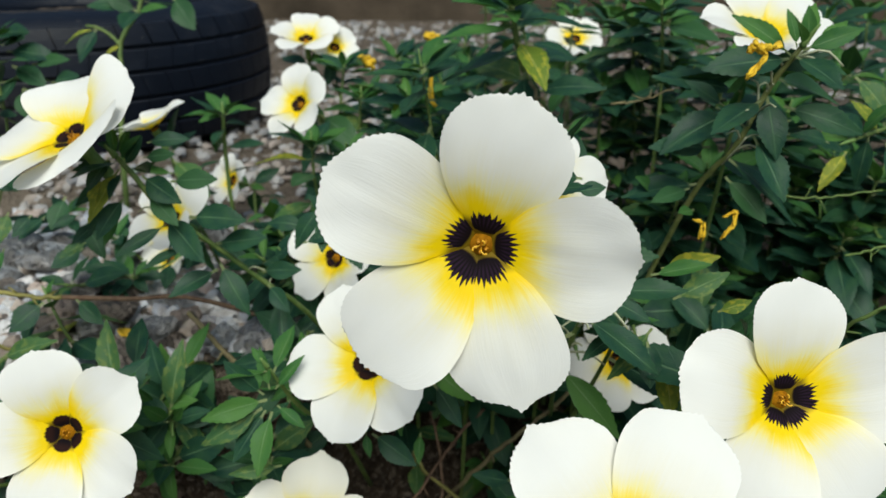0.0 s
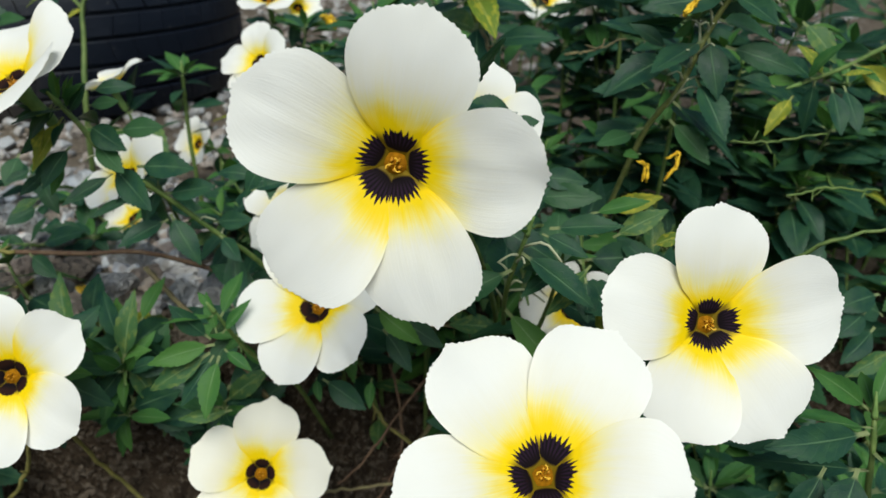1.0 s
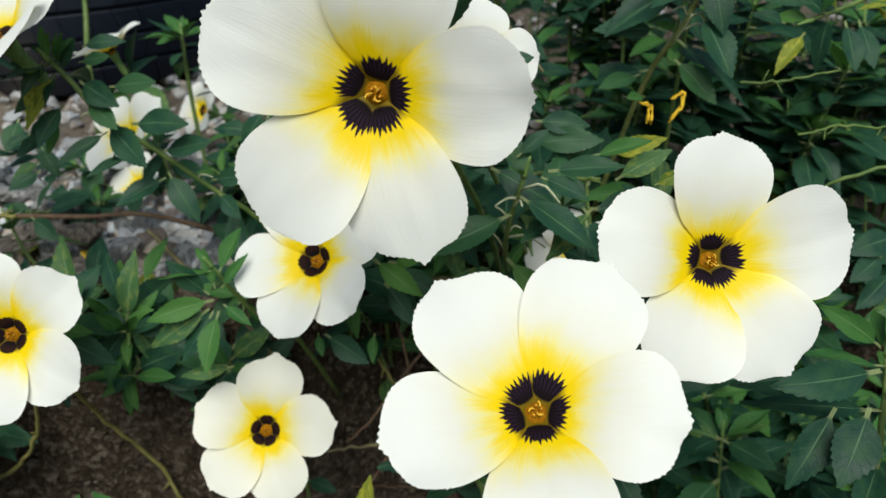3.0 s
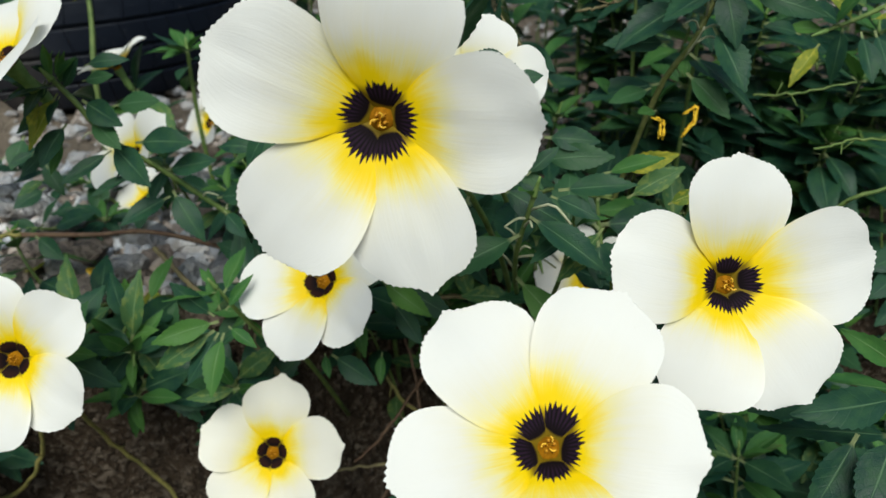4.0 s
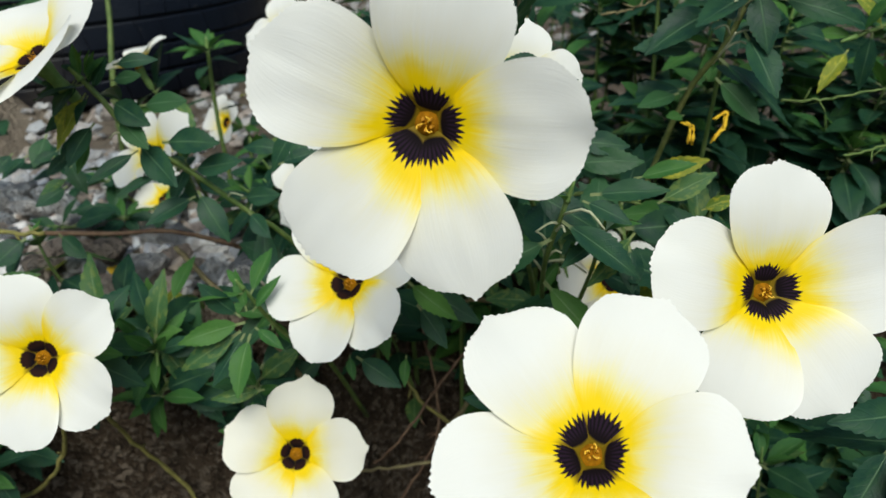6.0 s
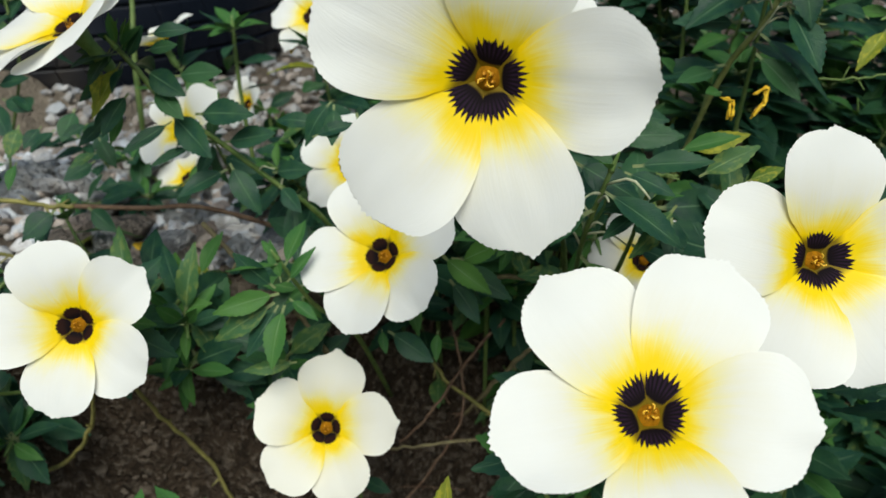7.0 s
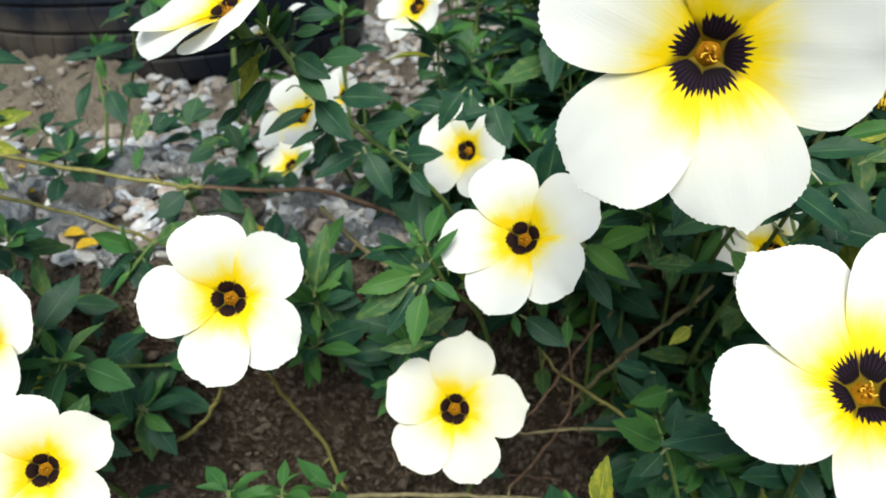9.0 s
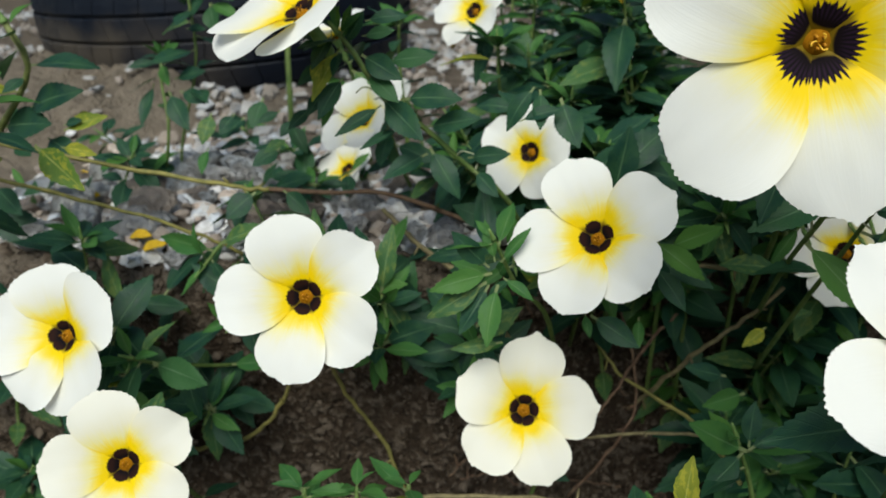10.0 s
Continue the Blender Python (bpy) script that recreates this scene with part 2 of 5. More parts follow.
M_TWIG = plain_material("twig_brown", (0.13, 0.105, 0.055), (0.20, 0.17, 0.085), 260.0, 0.75, 0.6, 0.0006)
M_GREENTWIG = plain_material("twig_green", (0.16, 0.15, 0.045), (0.26, 0.23, 0.07), 260.0, 0.7, 0.6, 0.0006)
M_DEAD = plain_material("twig_dead", (0.10, 0.055, 0.035), (0.17, 0.11, 0.07), 260.0, 0.85, 0.6, 0.0006)
M_OLIVE = plain_material("stem_olive", (0.11, 0.135, 0.035), (0.20, 0.22, 0.075), 240.0, 0.6, 0.5, 0.0006)
M_PALE = plain_material("stalk_pale", (0.30, 0.33, 0.20), (0.42, 0.43, 0.30), 300.0, 0.7, 0.4, 0.0004)
M_CALYX = plain_material("calyx_green", (0.11, 0.20, 0.05), (0.17, 0.26, 0.08), 300.0, 0.6, 0.4, 0.0004)
M_STAMEN = plain_material("stamen_orange", (0.45, 0.19, 0.010), (0.60, 0.29, 0.015), 900.0, 0.6, 0.3, 0.0002)
M_STYLE = plain_material("style_gold", (0.72, 0.38, 0.02), (0.80, 0.50, 0.05), 900.0, 0.5, 0.3, 0.0002)
M_OVARY = plain_material("throat_olive", (0.21, 0.085, 0.003), (0.31, 0.130, 0.004), 700.0, 0.9, 0.3, 0.0002, 0.1)
M_WILT = plain_material("wilted_yellow", (0.62, 0.36, 0.012), (0.78, 0.52, 0.03), 500.0, 0.65, 0.7, 0.0008)
M_STONE = stone_material("stone", False)
M_STONES = stone_material("stone_loose", True)
M_RUBBLE = stone_material("stone_rubble", True, True)
M_SOIL = soil_material()
M_RUBBER = rubber_material()
M_CLOD = plain_material("clod", (0.029, 0.020, 0.014), (0.135, 0.108, 0.085), 120.0, 0.95, 0.8, 0.002, 0.15)
M_WALL = plain_material("earth_wall", (0.032, 0.025, 0.018), (0.068, 0.052, 0.038), 6.0, 0.95, 0.8, 0.01, 0.15)


# ---- helpers for meshes ----
def mesh_from(name, verts, faces, mat, uvs=None, smooth=True):
    me = bpy.data.meshes.new(name)
    me.from_pydata([tuple(v) for v in verts], [], faces)
    if smooth:
        me.polygons.foreach_set("use_smooth", [True] * len(me.polygons))
    if uvs is not None:
        layer = me.uv_layers.new(name="UVMap")
        idx = np.empty(len(me.loops), dtype=np.int32)
        me.loops.foreach_get("vertex_index", idx)
        layer.data.foreach_set("uv", np.asarray(uvs, dtype=np.float32)[idx].ravel())
    me.materials.append(mat)
    me.update()
    return me


def part(name, me, parent, m=None, label=""):
    ob = new(name, me)
    ob.parent = parent
    if m is not None:
        ob.matrix_basis = m
    if label:
        ob["label"] = label
    return ob


def grid_faces(rows, cols, wrap=False):
    out = []
    for i in range(rows - 1):
        for j in range(cols if wrap else cols - 1):
            k = (j + 1) % cols
            out.append((i * cols + j, i * cols + k, (i + 1) * cols + k, (i + 1) * cols + j))
    return out


def curve_points(pts, n):
    """n points on a smooth line through pts (Catmull-Rom)."""
    p = [Vector(q) for q in pts]
    p = [p[0] * 2 - p[1]] + p + [p[-1] * 2 - p[-2]]
    out, segs = [], len(p) - 3
    for i in range(n):
        s = i / (n - 1) * segs
        k = min(int(s), segs - 1)
        t = s - k
        a, b, c, d = p[k:k + 4]
        out.append(0.5 * (2 * b + (c - a) * t + (2 * a - 5 * b + 4 * c - d) * t * t + (3 * b - a - 3 * c + d) * t ** 3))
    return out


def tube_mesh(name, pts, radii, mat, sides=7, knots=0.0, rng=None):
    """A round tube along pts, closed at both ends; knots: swellings along it."""
    verts, n = [], len(pts)
    ref = Vector((0.31, 0.47, 0.83)).normalized()
    for i, p in enumerate(pts):
        t = (pts[min(i + 1, n - 1)] - pts[max(i - 1, 0)]).normalized()
        x = t.cross(ref).normalized()
        y = t.cross(x)
        r = radii[0] + (radii[1] - radii[0]) * i / (n - 1)
        if knots and rng:
            r *= 1 + knots * rng.uniform(-1, 1)
        for j in range(sides):
            a = 2 * math.pi * j / sides
            verts.append(p + r * (math.cos(a) * x + math.sin(a) * y))
    faces = grid_faces(n, sides, True)
    verts += [pts[0], pts[-1]]
    for j in range(sides):
        faces.append((n * sides, (j + 1) % sides, j))
        faces.append((n * sides + 1, (n - 1) * sides + j, (n - 1) * sides + (j + 1) % sides))
    return mesh_from(name, verts, faces, mat)


def thing(name, at, label, category, group=""):
    ob = new(name)
    ob.empty_display_size = 0.01
    ob.matrix_basis = Matrix.Translation(at)
    return tagged(ob, label, category, group)


# ---- ground ----
def smooth01(x):
    x = max(0.0, min(1.0, x))
    return x * x * (3 - 2 * x)


def bank_edge(x):
    """y of the upper rim of the earth bank."""
    return 0.292 + 0.075 * smooth01((x + 0.11) / 0.16) + 0.010 * noise.noise((x * 14, 0.3, 2.1)) + 0.005 * noise.noise((x * 45, 1.3, 0.4))


def ground_z(x, y):
    far = min(1.0, 0.4 / (0.4 + max(0.0, abs(x) - 1.0) + max(0.0, abs(y) - 1.5)))
    s = smooth01((bank_edge(x) + 0.004 - y) / 0.062)
    z = -0.165 * s
    z += 0.010 * far * noise.noise((x * 6, y * 6, 0.0)) + 0.005 * far * noise.noise((x * 24, y * 24, 5.0))
    rough = 0.004 + 0.014 * s * (1 - s) * 4
    z += rough * far * (noise.noise((x * 70, y * 70, z * 60)) + 0.6 * noise.noise((x * 170, y * 170, 9.0)))
    z += 0.030 * smooth01((0.125 - math.hypot((x + 0.47) * 0.75, y - 0.575)) / 0.05) * (1 + 0.5 * noise.noise((x * 40, y * 40, 2.0)) + 0.3 * noise.noise((x * 110, y * 110, 6.0)))
    dx, dy = x + 0.375, y - 0.775
    z += 0.014 * smooth01((0.27 - math.hypot(dx, dy)) / 0.09)
    return z


def build_ground():
    def axis(lo, hi, step, reach):
        mid = list(np.arange(lo, hi + 1e-6, step))
        a, b, d = [], [], step
        x = lo
        while x > -reach:
            d *= 1.22
            x -= d
            a.append(x)
        x, d = hi, step
        while x < reach:
            d *= 1.22
            x += d
            b.append(x)
        return a[::-1] + mid + b
    xs, ys = axis(-0.46, 0.34, 0.0042, 60.0), axis(0.20, 0.52, 0.0036, 60.0)
    verts = []
    for y in ys:
        for x in xs:
            near = -0.46 <= x <= 0.34 and 0.2 <= y <= 0.52
            j = 0.003 * noise.noise((x * 60, y * 60, 31.0)) if near else 0.0
            verts.append((x, y + j * 1.5, ground_z(x, y)))
    me = mesh_from("ground", verts, grid_faces(len(ys), len(xs)), M_SOIL)
    return tagged(new("ground", me), "dry brown crumbly soil with a low earth bank", "ground", kind="structure")


ground = build_ground()


def build_back_wall():
    """A low earthen bank that closes the place behind the plants."""
    nx, nz = 130, 10
    verts, ring = [], nz + 3
    for i in range(nx + 1):
        x = -6 + 12 * i / nx
        for k in range(nz + 1):
            z = -0.2 + 1.1 * k / nz
            verts.append((x, 2.15 + 0.25 * k / nz + 0.06 * noise.noise((x * 3, z * 5, 1)) + 0.02 * noise.noise((x * 11, z * 14, 4)), z + 0.03 * (k == nz) * noise.noise((x * 2, 3, 1))))
        verts += [(x, 3.0, 0.92), (x, 3.0, -0.2)]
    faces = grid_faces(nx + 1, ring, True) + [tuple(range(ring)), tuple(range(nx * ring, (nx + 1) * ring))[::-1]]
    return tagged(new("wall_north", mesh_from("wall_north", verts, faces, M_WALL)), "low brown earthen wall behind the garden", "wall", kind="structure")


build_back_wall()


# ---- flowers ----
FLOWERS = []       # (centre, facing, radius), to leave out leaves that would hide the blooms from the camera


def facing(az, el):
    a, e = radians(az), radians(el)
    return Vector((math.cos(e) * math.sin(a), -math.cos(e) * math.cos(a), math.sin(e)))


def petal_mesh(R, length, rng, cup, fine, deep=0.21, wide=0.0, mat=None, tip=0.0):
    peak = 0.66
    rows, cols = (58, 53) if fine else (28, 33)
    verts, uvs = [], []
    wmax = (wide or (0.392 if fine else 0.42)) * rng.uniform(0.95, 1.06)
    lean = rng.uniform(-0.04, 0.04)
    tilt = rng.uniform(0.10, 0.17)
    ph = rng.uniform(0, 6.28)
    wave = rng.uniform(0.014, 0.026)
    point = rng.choice((0.0, 0.0, 0.010, 0.028)) + tip
    notch = rng.uniform(-0.6, 0.6)
    fall = 0.225 + 0.70 * max(0.0, deep - 0.21)
    for i in range(rows):
        s = i / (rows - 1)
        v = 0.03 + 0.967 * math.sin(s * math.pi / 2) ** 0.92
        if v < peak:
            hw = wmax * math.sin(math.pi / 2 * (v / peak) ** 0.88)
            claw = v * 0.93                       # narrow foot: neighbours only just meet round the throat
            hw = claw + (hw - claw) * smooth01((v - 0.20) / 0.14) if claw < hw else hw
        else:
            hw = wmax * (1 - ((v - peak) / (1 - peak)) ** 2.3) ** 0.5
        for j in range(cols):
            w = 2 * j / (cols - 1) - 1
            wn = w * hw / wmax
            # small uneven teeth and dents along the rim
            rim = max(abs(w) ** 10 * smooth01((v - 0.5) / 0.25), smooth01((v - 0.955) / 0.04))
            q = math.atan2(w * hw, v - 0.5)
            tooth = (0.0062 + 0.006 * noise.noise((q * 5, ph, 3.7))) * math.sin(q * (72 if fine else 44) + ph) + 0.007 * noise.noise((q * 9, ph, 0.3)) + 0.016 * noise.noise((q * 2.6, ph, 7.3))
            rag = 1 + rim * tooth
            x = v * (1 - 0.03 * w * w * smooth01((v - 0.5) / 0.3)) * rag
            x += point * math.exp(-(wn / 0.2) ** 2) * max(0.0, v - 0.8) * 5
            x -= 0.012 * math.exp(-((wn - notch) / 0.10) ** 2) * smooth01((v - 0.85) / 0.15)
            y = w * hw * rag + lean * v * v
            z = -deep * math.exp(-v / fall) + cup * (v - 0.3) * (v > 0.3) - (cup + 0.06) * max(0.0, v - 0.42) ** 2 * 1.3
            z += tilt * w * hw * (0.35 + 0.65 * v)
            z += 0.10 * (w * hw) ** 2 * 2 - 0.006 * math.exp(-(wn / 0.12) ** 2) * v * (1 - v) * 2
            z += wave * math.sin(3.2 * wn + ph) * v * v + wave * 0.4 * math.sin(6 * wn + 2 * ph) * v ** 4
            z += 0.0035 * math.sin(9 * wn + 3 * ph) * v ** 5 + 0.017 * noise.noise((wn * 2.2, v * 2.5, ph)) * v
            verts.append((R * length * x, R * y, R * z))
            uvs.append(((w + 1) / 2, v))
    return mesh_from("petal", verts, grid_faces(rows, cols), mat or (M_PETAL if fine else M_PETAL_SMALL), uvs)


def flower(centre, az, el, spin, R, lengths=(1, 1, 1, 1, 1), cup=0.12, label="", seed=0, fine=False, turns=(0, 0, 0, 0, 0), deep=0.21, wide=0.0, mat=None, pointed=()):
    """A five-petalled white flower with a yellow throat and five dark blotches."""
    rng = random.Random(seed + 100)
    n = facing(az, el)
    c = Vector(centre) + n * ((deep - 0.095) * R)
    x = Vector((0, 0, 1)).cross(n).normalized()
    y = n.cross(x)
    m = Matrix((x, y, n)).transposed().to_4x4()
    m.translation = c
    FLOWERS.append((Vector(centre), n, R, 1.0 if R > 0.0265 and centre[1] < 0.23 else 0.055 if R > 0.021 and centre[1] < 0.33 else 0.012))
    top = new("flower")
    top.empty_display_size = 0.01
    top.matrix_basis = m
    tagged(top, label or "open white flower with yellow throat and dark eye", "flower", "flowers on the plants")
    for k in range(5):
        a = 90 + spin + 72 * k + turns[k] + rng.uniform(-1.5, 1.5)
        part("petal", petal_mesh(R, lengths[k], rng, cup, fine, deep, wide, mat, 0.030 if k in pointed else 0.0), top, pose(0, 0, 0, 0, 0, a))
    swell = 1.05 if fine else 1.25
    # throat: ovary column, five stamens and three styles
    verts, prof = [], ((0.0, -0.23), (0.035, -0.225), (0.075, -0.20), (0.085, -0.165), (0.055, -0.135), (0.03, -0.12), (0.0, -0.115))
    for r, z in prof:
        for j in range(12):
            t = 2 * math.pi * j / 12
            verts.append((R * r * swell * math.cos(t), R * r * swell * math.sin(t), R * z))
    sunk = 0.21 - deep
    pistil = part("pistil", mesh_from("pistil", verts, grid_faces(len(prof), 12, True), M_OVARY), top, Matrix.Translation((0, 0, (sunk + (0.0 if fine else 0.010)) * R)), "olive yellow throat column")
    for k in range(5):
        t = radians(90 + spin + 72 * k + 36)
        o = Vector((math.cos(t), math.sin(t), 0))
        q = [o * (R * 0.025) + Vector((0, 0, -0.2 * R)), o * (R * 0.042) + Vector((0, 0, -0.15 * R)), o * (R * 0.034) + Vector((0, 0, -0.105 * R))]
        q = [p + Vector((0, 0, sunk * R)) for p in q]
        stamen = part("stamen", tube_mesh("stamen", curve_points(q, 6), (0.007 * R, 0.009 * R), M_STAMEN, 6), top)
        part("anther", tube_mesh("anther", [q[2] - Vector((0, 0, 0.012 * R)), q[2], q[2] + Vector((0, 0, 0.020 * R))], (0.012 * R, 0.008 * R), M_STAMEN, 6), stamen)
    for k in range(3):
        t = radians(40 + 120 * k)
        o = Vector((math.cos(t), math.sin(t), 0))
        s = Vector((-o.y, o.x, 0))
        q = [o * (R * 0.01) + Vector((0, 0, -0.12 * R)), o * (R * 0.022) + Vector((0, 0, -0.075 * R)), o * (R * 0.042) + s * (R * 0.014) + Vector((0, 0, -0.068 * R)), o * (R * 0.038) + s * (R * 0.034) + Vector((0, 0, -0.06 * R))]
        part("style", tube_mesh("style", curve_points(q, 8), (0.004 * R, 0.006 * R), M_STYLE if fine else M_OVARY, 5), pistil)
    # green calyx behind the petals
    verts, prof = [], ((0.02, -0.75), (0.07, -0.70), (0.085, -0.55), (0.075, -0.35), (0.10, -0.22), (0.12, -0.14))
    for r, z in prof:
        for j in range(15):
            t = 2 * math.pi * j / 15
            rr = r * (1 + 0.08 * math.cos(5 * t))
            verts.append((R * rr * math.cos(t), R * rr * math.sin(t), R * (z - 0.06)))
    part("calyx", mesh_from("calyx", verts, grid_faces(len(prof), 15, True), M_CALYX), top, Matrix.Translation((0, 0, min(0.0, sunk) * R)), "pale green calyx tube")
    return Vector(centre) - n * (0.72 * R), n


# ---- leaves and shoots ----
def leaf_mesh(rng, rows=21, wide=0.30, arch=0.25, fold=0.25, mat=M_LEAF):
    """A toothed lance-shaped leaf of length 1 along +x, upper face +z, with a short stalk."""
    verts, uvs = [], []
    cols = (-1.0, -0.52, 0.0, 0.52, 1.0)
    bend = rng.uniform(-0.06, 0.06)
    twist = rng.uniform(-0.35, 0.35)
    for i in range(rows):
        t = i / (rows - 1)
        if t < 0.12:
            hw = 0.022
        else:
            q = (t - 0.12) / 0.88
            hw = wide * (math.sin(math.pi * q ** 0.88) ** 0.95) * (1 - 0.10 * q)
            if 0.25 < q < 0.97:
                hw *= 1.045 if i % 2 else 0.955
        hw = max(hw, 0.006)
        z0 = 0.10 * t - arch * t * t
        for w in cols:
            y = w * hw
            x = t + (0.018 if i % 2 else -0.004) * abs(w) * (t > 0.3) - 0.05 * abs(w) * hw
            z = z0 + fold * abs(w) * hw - 0.25 * w * w * hw * hw + 0.012 * math.sin(9 * t + 3 * w) * (abs(w) > 0.4)
            ca, sa = math.cos(twist * t), math.sin(twist * t)
            verts.append((x, (y * ca - (z - z0) * sa) + bend * t * t, z0 + y * sa + (z - z0) * ca))
            uvs.append(((w + 1) / 2, t))
    return mesh_from("leaf", verts, grid_faces(rows, 5), mat, uvs)


lr = random.Random(5)
LEAVES = [leaf_mesh(lr, 27, lr.uniform(0.165, 0.222), lr.uniform(0.05, 0.40), lr.uniform(0.05, 0.35)) for _ in range(10)]
YOUNG = [leaf_mesh(lr, 23, lr.uniform(0.14, 0.19), lr.uniform(-0.05, 0.3), lr.uniform(0.3, 0.6), M_YOUNG) for _ in range(5)]
YELLOWED = [leaf_mesh(lr, 19, lr.uniform(0.17, 0.22), lr.uniform(0.1, 0.4), lr.uniform(0.1, 0.4), M_YELLOW) for _ in range(3)]
MOTTLED = [leaf_mesh(lr, 19, lr.uniform(0.15, 0.21), lr.uniform(0.1, 0.4), lr.uniform(0.1, 0.4), M_MOTTLED) for _ in range(3)]
TO_CAMERA = Vector((0.0, -0.92, 0.39))      # mean direction from the blooms towards the camera


# False where p would stand between a bloom and the camera
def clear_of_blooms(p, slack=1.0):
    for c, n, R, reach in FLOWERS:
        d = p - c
        a = d.dot(TO_CAMERA)
        if -0.004 < a < reach and (d - a * TO_CAMERA).length < R * slack + 0.06 * a:
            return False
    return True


def place_leaf(parent, origin, root, axis, up, size, meshes, rng, slack=1.0):
    side = up.cross(axis)
    if side.length < 1e-4:
        return
    side.normalize()
    nrm = axis.cross(side)
    tip = root + axis * size
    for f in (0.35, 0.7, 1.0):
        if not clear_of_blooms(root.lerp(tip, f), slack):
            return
    if tip.z < ground_z(tip.x, tip.y) + 0.002:
        return
    m = Matrix((axis, side, nrm)).transposed().to_4x4() @ Matrix.Diagonal((size, size * rng.uniform(0.9, 1.12), size, 1))
    m.translation = root - origin
    part("leaf", rng.choice(meshes), parent, m)


def shoot(pts, label, leaves=14, size=0.032, start=0.25, seed=0, r=(0.0011, 0.0007), young=0.22, yellow=0.030, mottled=0.08,
          droop=0.0, slack=1.0, stem=None, bud=True, tuft=0, category="plant shoot", group="leafy shoots"):
    """A stem through pts (foot first) with leaves set spirally, crowded and upright towards the tip."""
    rng = random.Random(seed * 13 + 7)
    line = curve_points(pts, 14)
    base = line[0]
    top = thing("leafy_shoot", base, label, category, group)
    part("stem", tube_mesh("stem", [p - base for p in line], r, stem or M_STEM, 7, 0.10, rng), top)
    phi = rng.uniform(0, 6.28)
    for i in range(leaves):
        f = i / max(1, leaves - 1)
        s = start + (1 - start) * (1 - (1 - f) ** 1.8)
        k = min(s * 13, 12.999)
        a, b = line[int(k)], line[int(k) + 1]
        p = a.lerp(b, k - int(k))
        t = (b - a).normalized()
        t = (t + Vector((0, 0, 0.5))).normalized()
        ref = Vector((0.2, 0.9, 0.1)).cross(t).normalized()
        phi += 2.399 + rng.uniform(-0.35, 0.35)
        o = ref * math.cos(phi) + t.cross(ref) * math.sin(phi)
        rise = radians(-12 - droop + 50 * f ** 3.0 + rng.uniform(-18, 18))
        axis = (o * math.cos(rise) + t * math.sin(rise)).normalized()
        big = size * (0.80 + 0.30 * math.sin(math.pi * min(1, f * 1.15))) * (1 - 0.36 * f ** 4) * rng.uniform(0.82, 1.16)
        pick = rng.random()
        pool = YOUNG if f > 1 - young else (YELLOWED if pick < yellow else MOTTLED if pick < yellow + mottled else YOUNG if pick > 0.93 else LEAVES)
        up = (t + Vector((0, -0.25, 0.35)) + Vector([rng.uniform(-0.3, 0.3) for _ in range(3)])).normalized()
        place_leaf(top, base, p, axis, up, big, pool, rng, slack)
    for i in range(tuft):
        p = line[-1].lerp(line[-2], 0.10 + 0.5 * rng.random())
        a, rise = 2 * math.pi * (i + rng.uniform(-0.3, 0.3)) / tuft, radians(rng.uniform(0, 38))
        axis = Vector((math.cos(a) * math.cos(rise), math.sin(a) * math.cos(rise), math.sin(rise)))
        up = Vector((rng.uniform(-0.3, 0.3), rng.uniform(-0.5, 0.0), 1)).normalized()
        place_leaf(top, base, p, axis, up, size * rng.uniform(0.62, 0.92), YOUNG if rng.random() < 0.3 else LEAVES, rng, slack)
    if bud:
        tip, t = line[-1], (line[-1] - line[-2]).normalized()
        q = [tip - base, tip - base + t * size * 0.10, tip - base + t * size * 0.26]
        part("bud", tube_mesh("bud", curve_points(q, 6), (r[1] * 1.5, r[1] * 0.5), M_CALYX, 7), top)
    return top


def bare_stem(pts, label, r=(0.0016, 0.0012), mat=None, seed=0, nubs=3):
    rng = random.Random(seed + 900)
    line = curve_points(pts, 6 * len(pts))
    base = line[0]
    jit = [p - base + Vector([rng.uniform(-0.0006, 0.0006) for _ in range(3)]) for p in line]
    top = thing("bare_stem", base, label, "stem", "bare stems")
    part("stem", tube_mesh("stem", jit, r, mat or M_TWIG, 7, 0.12, rng), top)
    for _ in range(nubs):
        k = rng.randrange(2, len(jit) - 2)
        d = Vector([rng.uniform(-1, 1) for _ in range(3)]).normalized()
        part("node", tube_mesh("node", [jit[k], jit[k] + d * 0.003, jit[k] + d * 0.0055], (r[0] * 0.7, r[0] * 0.35), mat or M_TWIG, 5), top)
    return top



# the large blooms in front
fa = flower((0.0070, 0.1433, 0.1229), -7, 5, -7, 0.0342, (0.965, 1.04, 1.05, 1.01, 0.95), 0.12, "large open white flower with yellow throat, held above the leaves", 1, True, pointed=(3,), deep=0.29, turns=(-8, -5, -1, -13, -10))
fb = flower((0.0378, 0.1170, 0.0628), -5, 54, -30, 0.0320, (1.05, 1.03, 1.01, 1.0, 0.905), 0.12, "large white flower with yellow throat, facing the sky", 2, True, turns=(5, -2, -5, 0, 5), deep=0.35)
fc = flower((0.0860, 0.1599, 0.0743), 8, 24, -3, 0.0322, (0.98, 1.01, 0.96, 1.00, 1.10), 0.12, "wide open white flower with yellow throat beside green leaves", 3, True, turns=(-4, 2, 8, -7, -10), deep=0.28, wide=0.415)
fd = flower((-0.1230, 0.2009, 0.0342), 5, 26, 18, 0.0288, (0.99, 1.01, 1.0, 1.01, 1.0), 0.11, "white flower with yellow throat above the earth bank", 4, turns=(-4, 3, 6, 0, -1), deep=0.34)
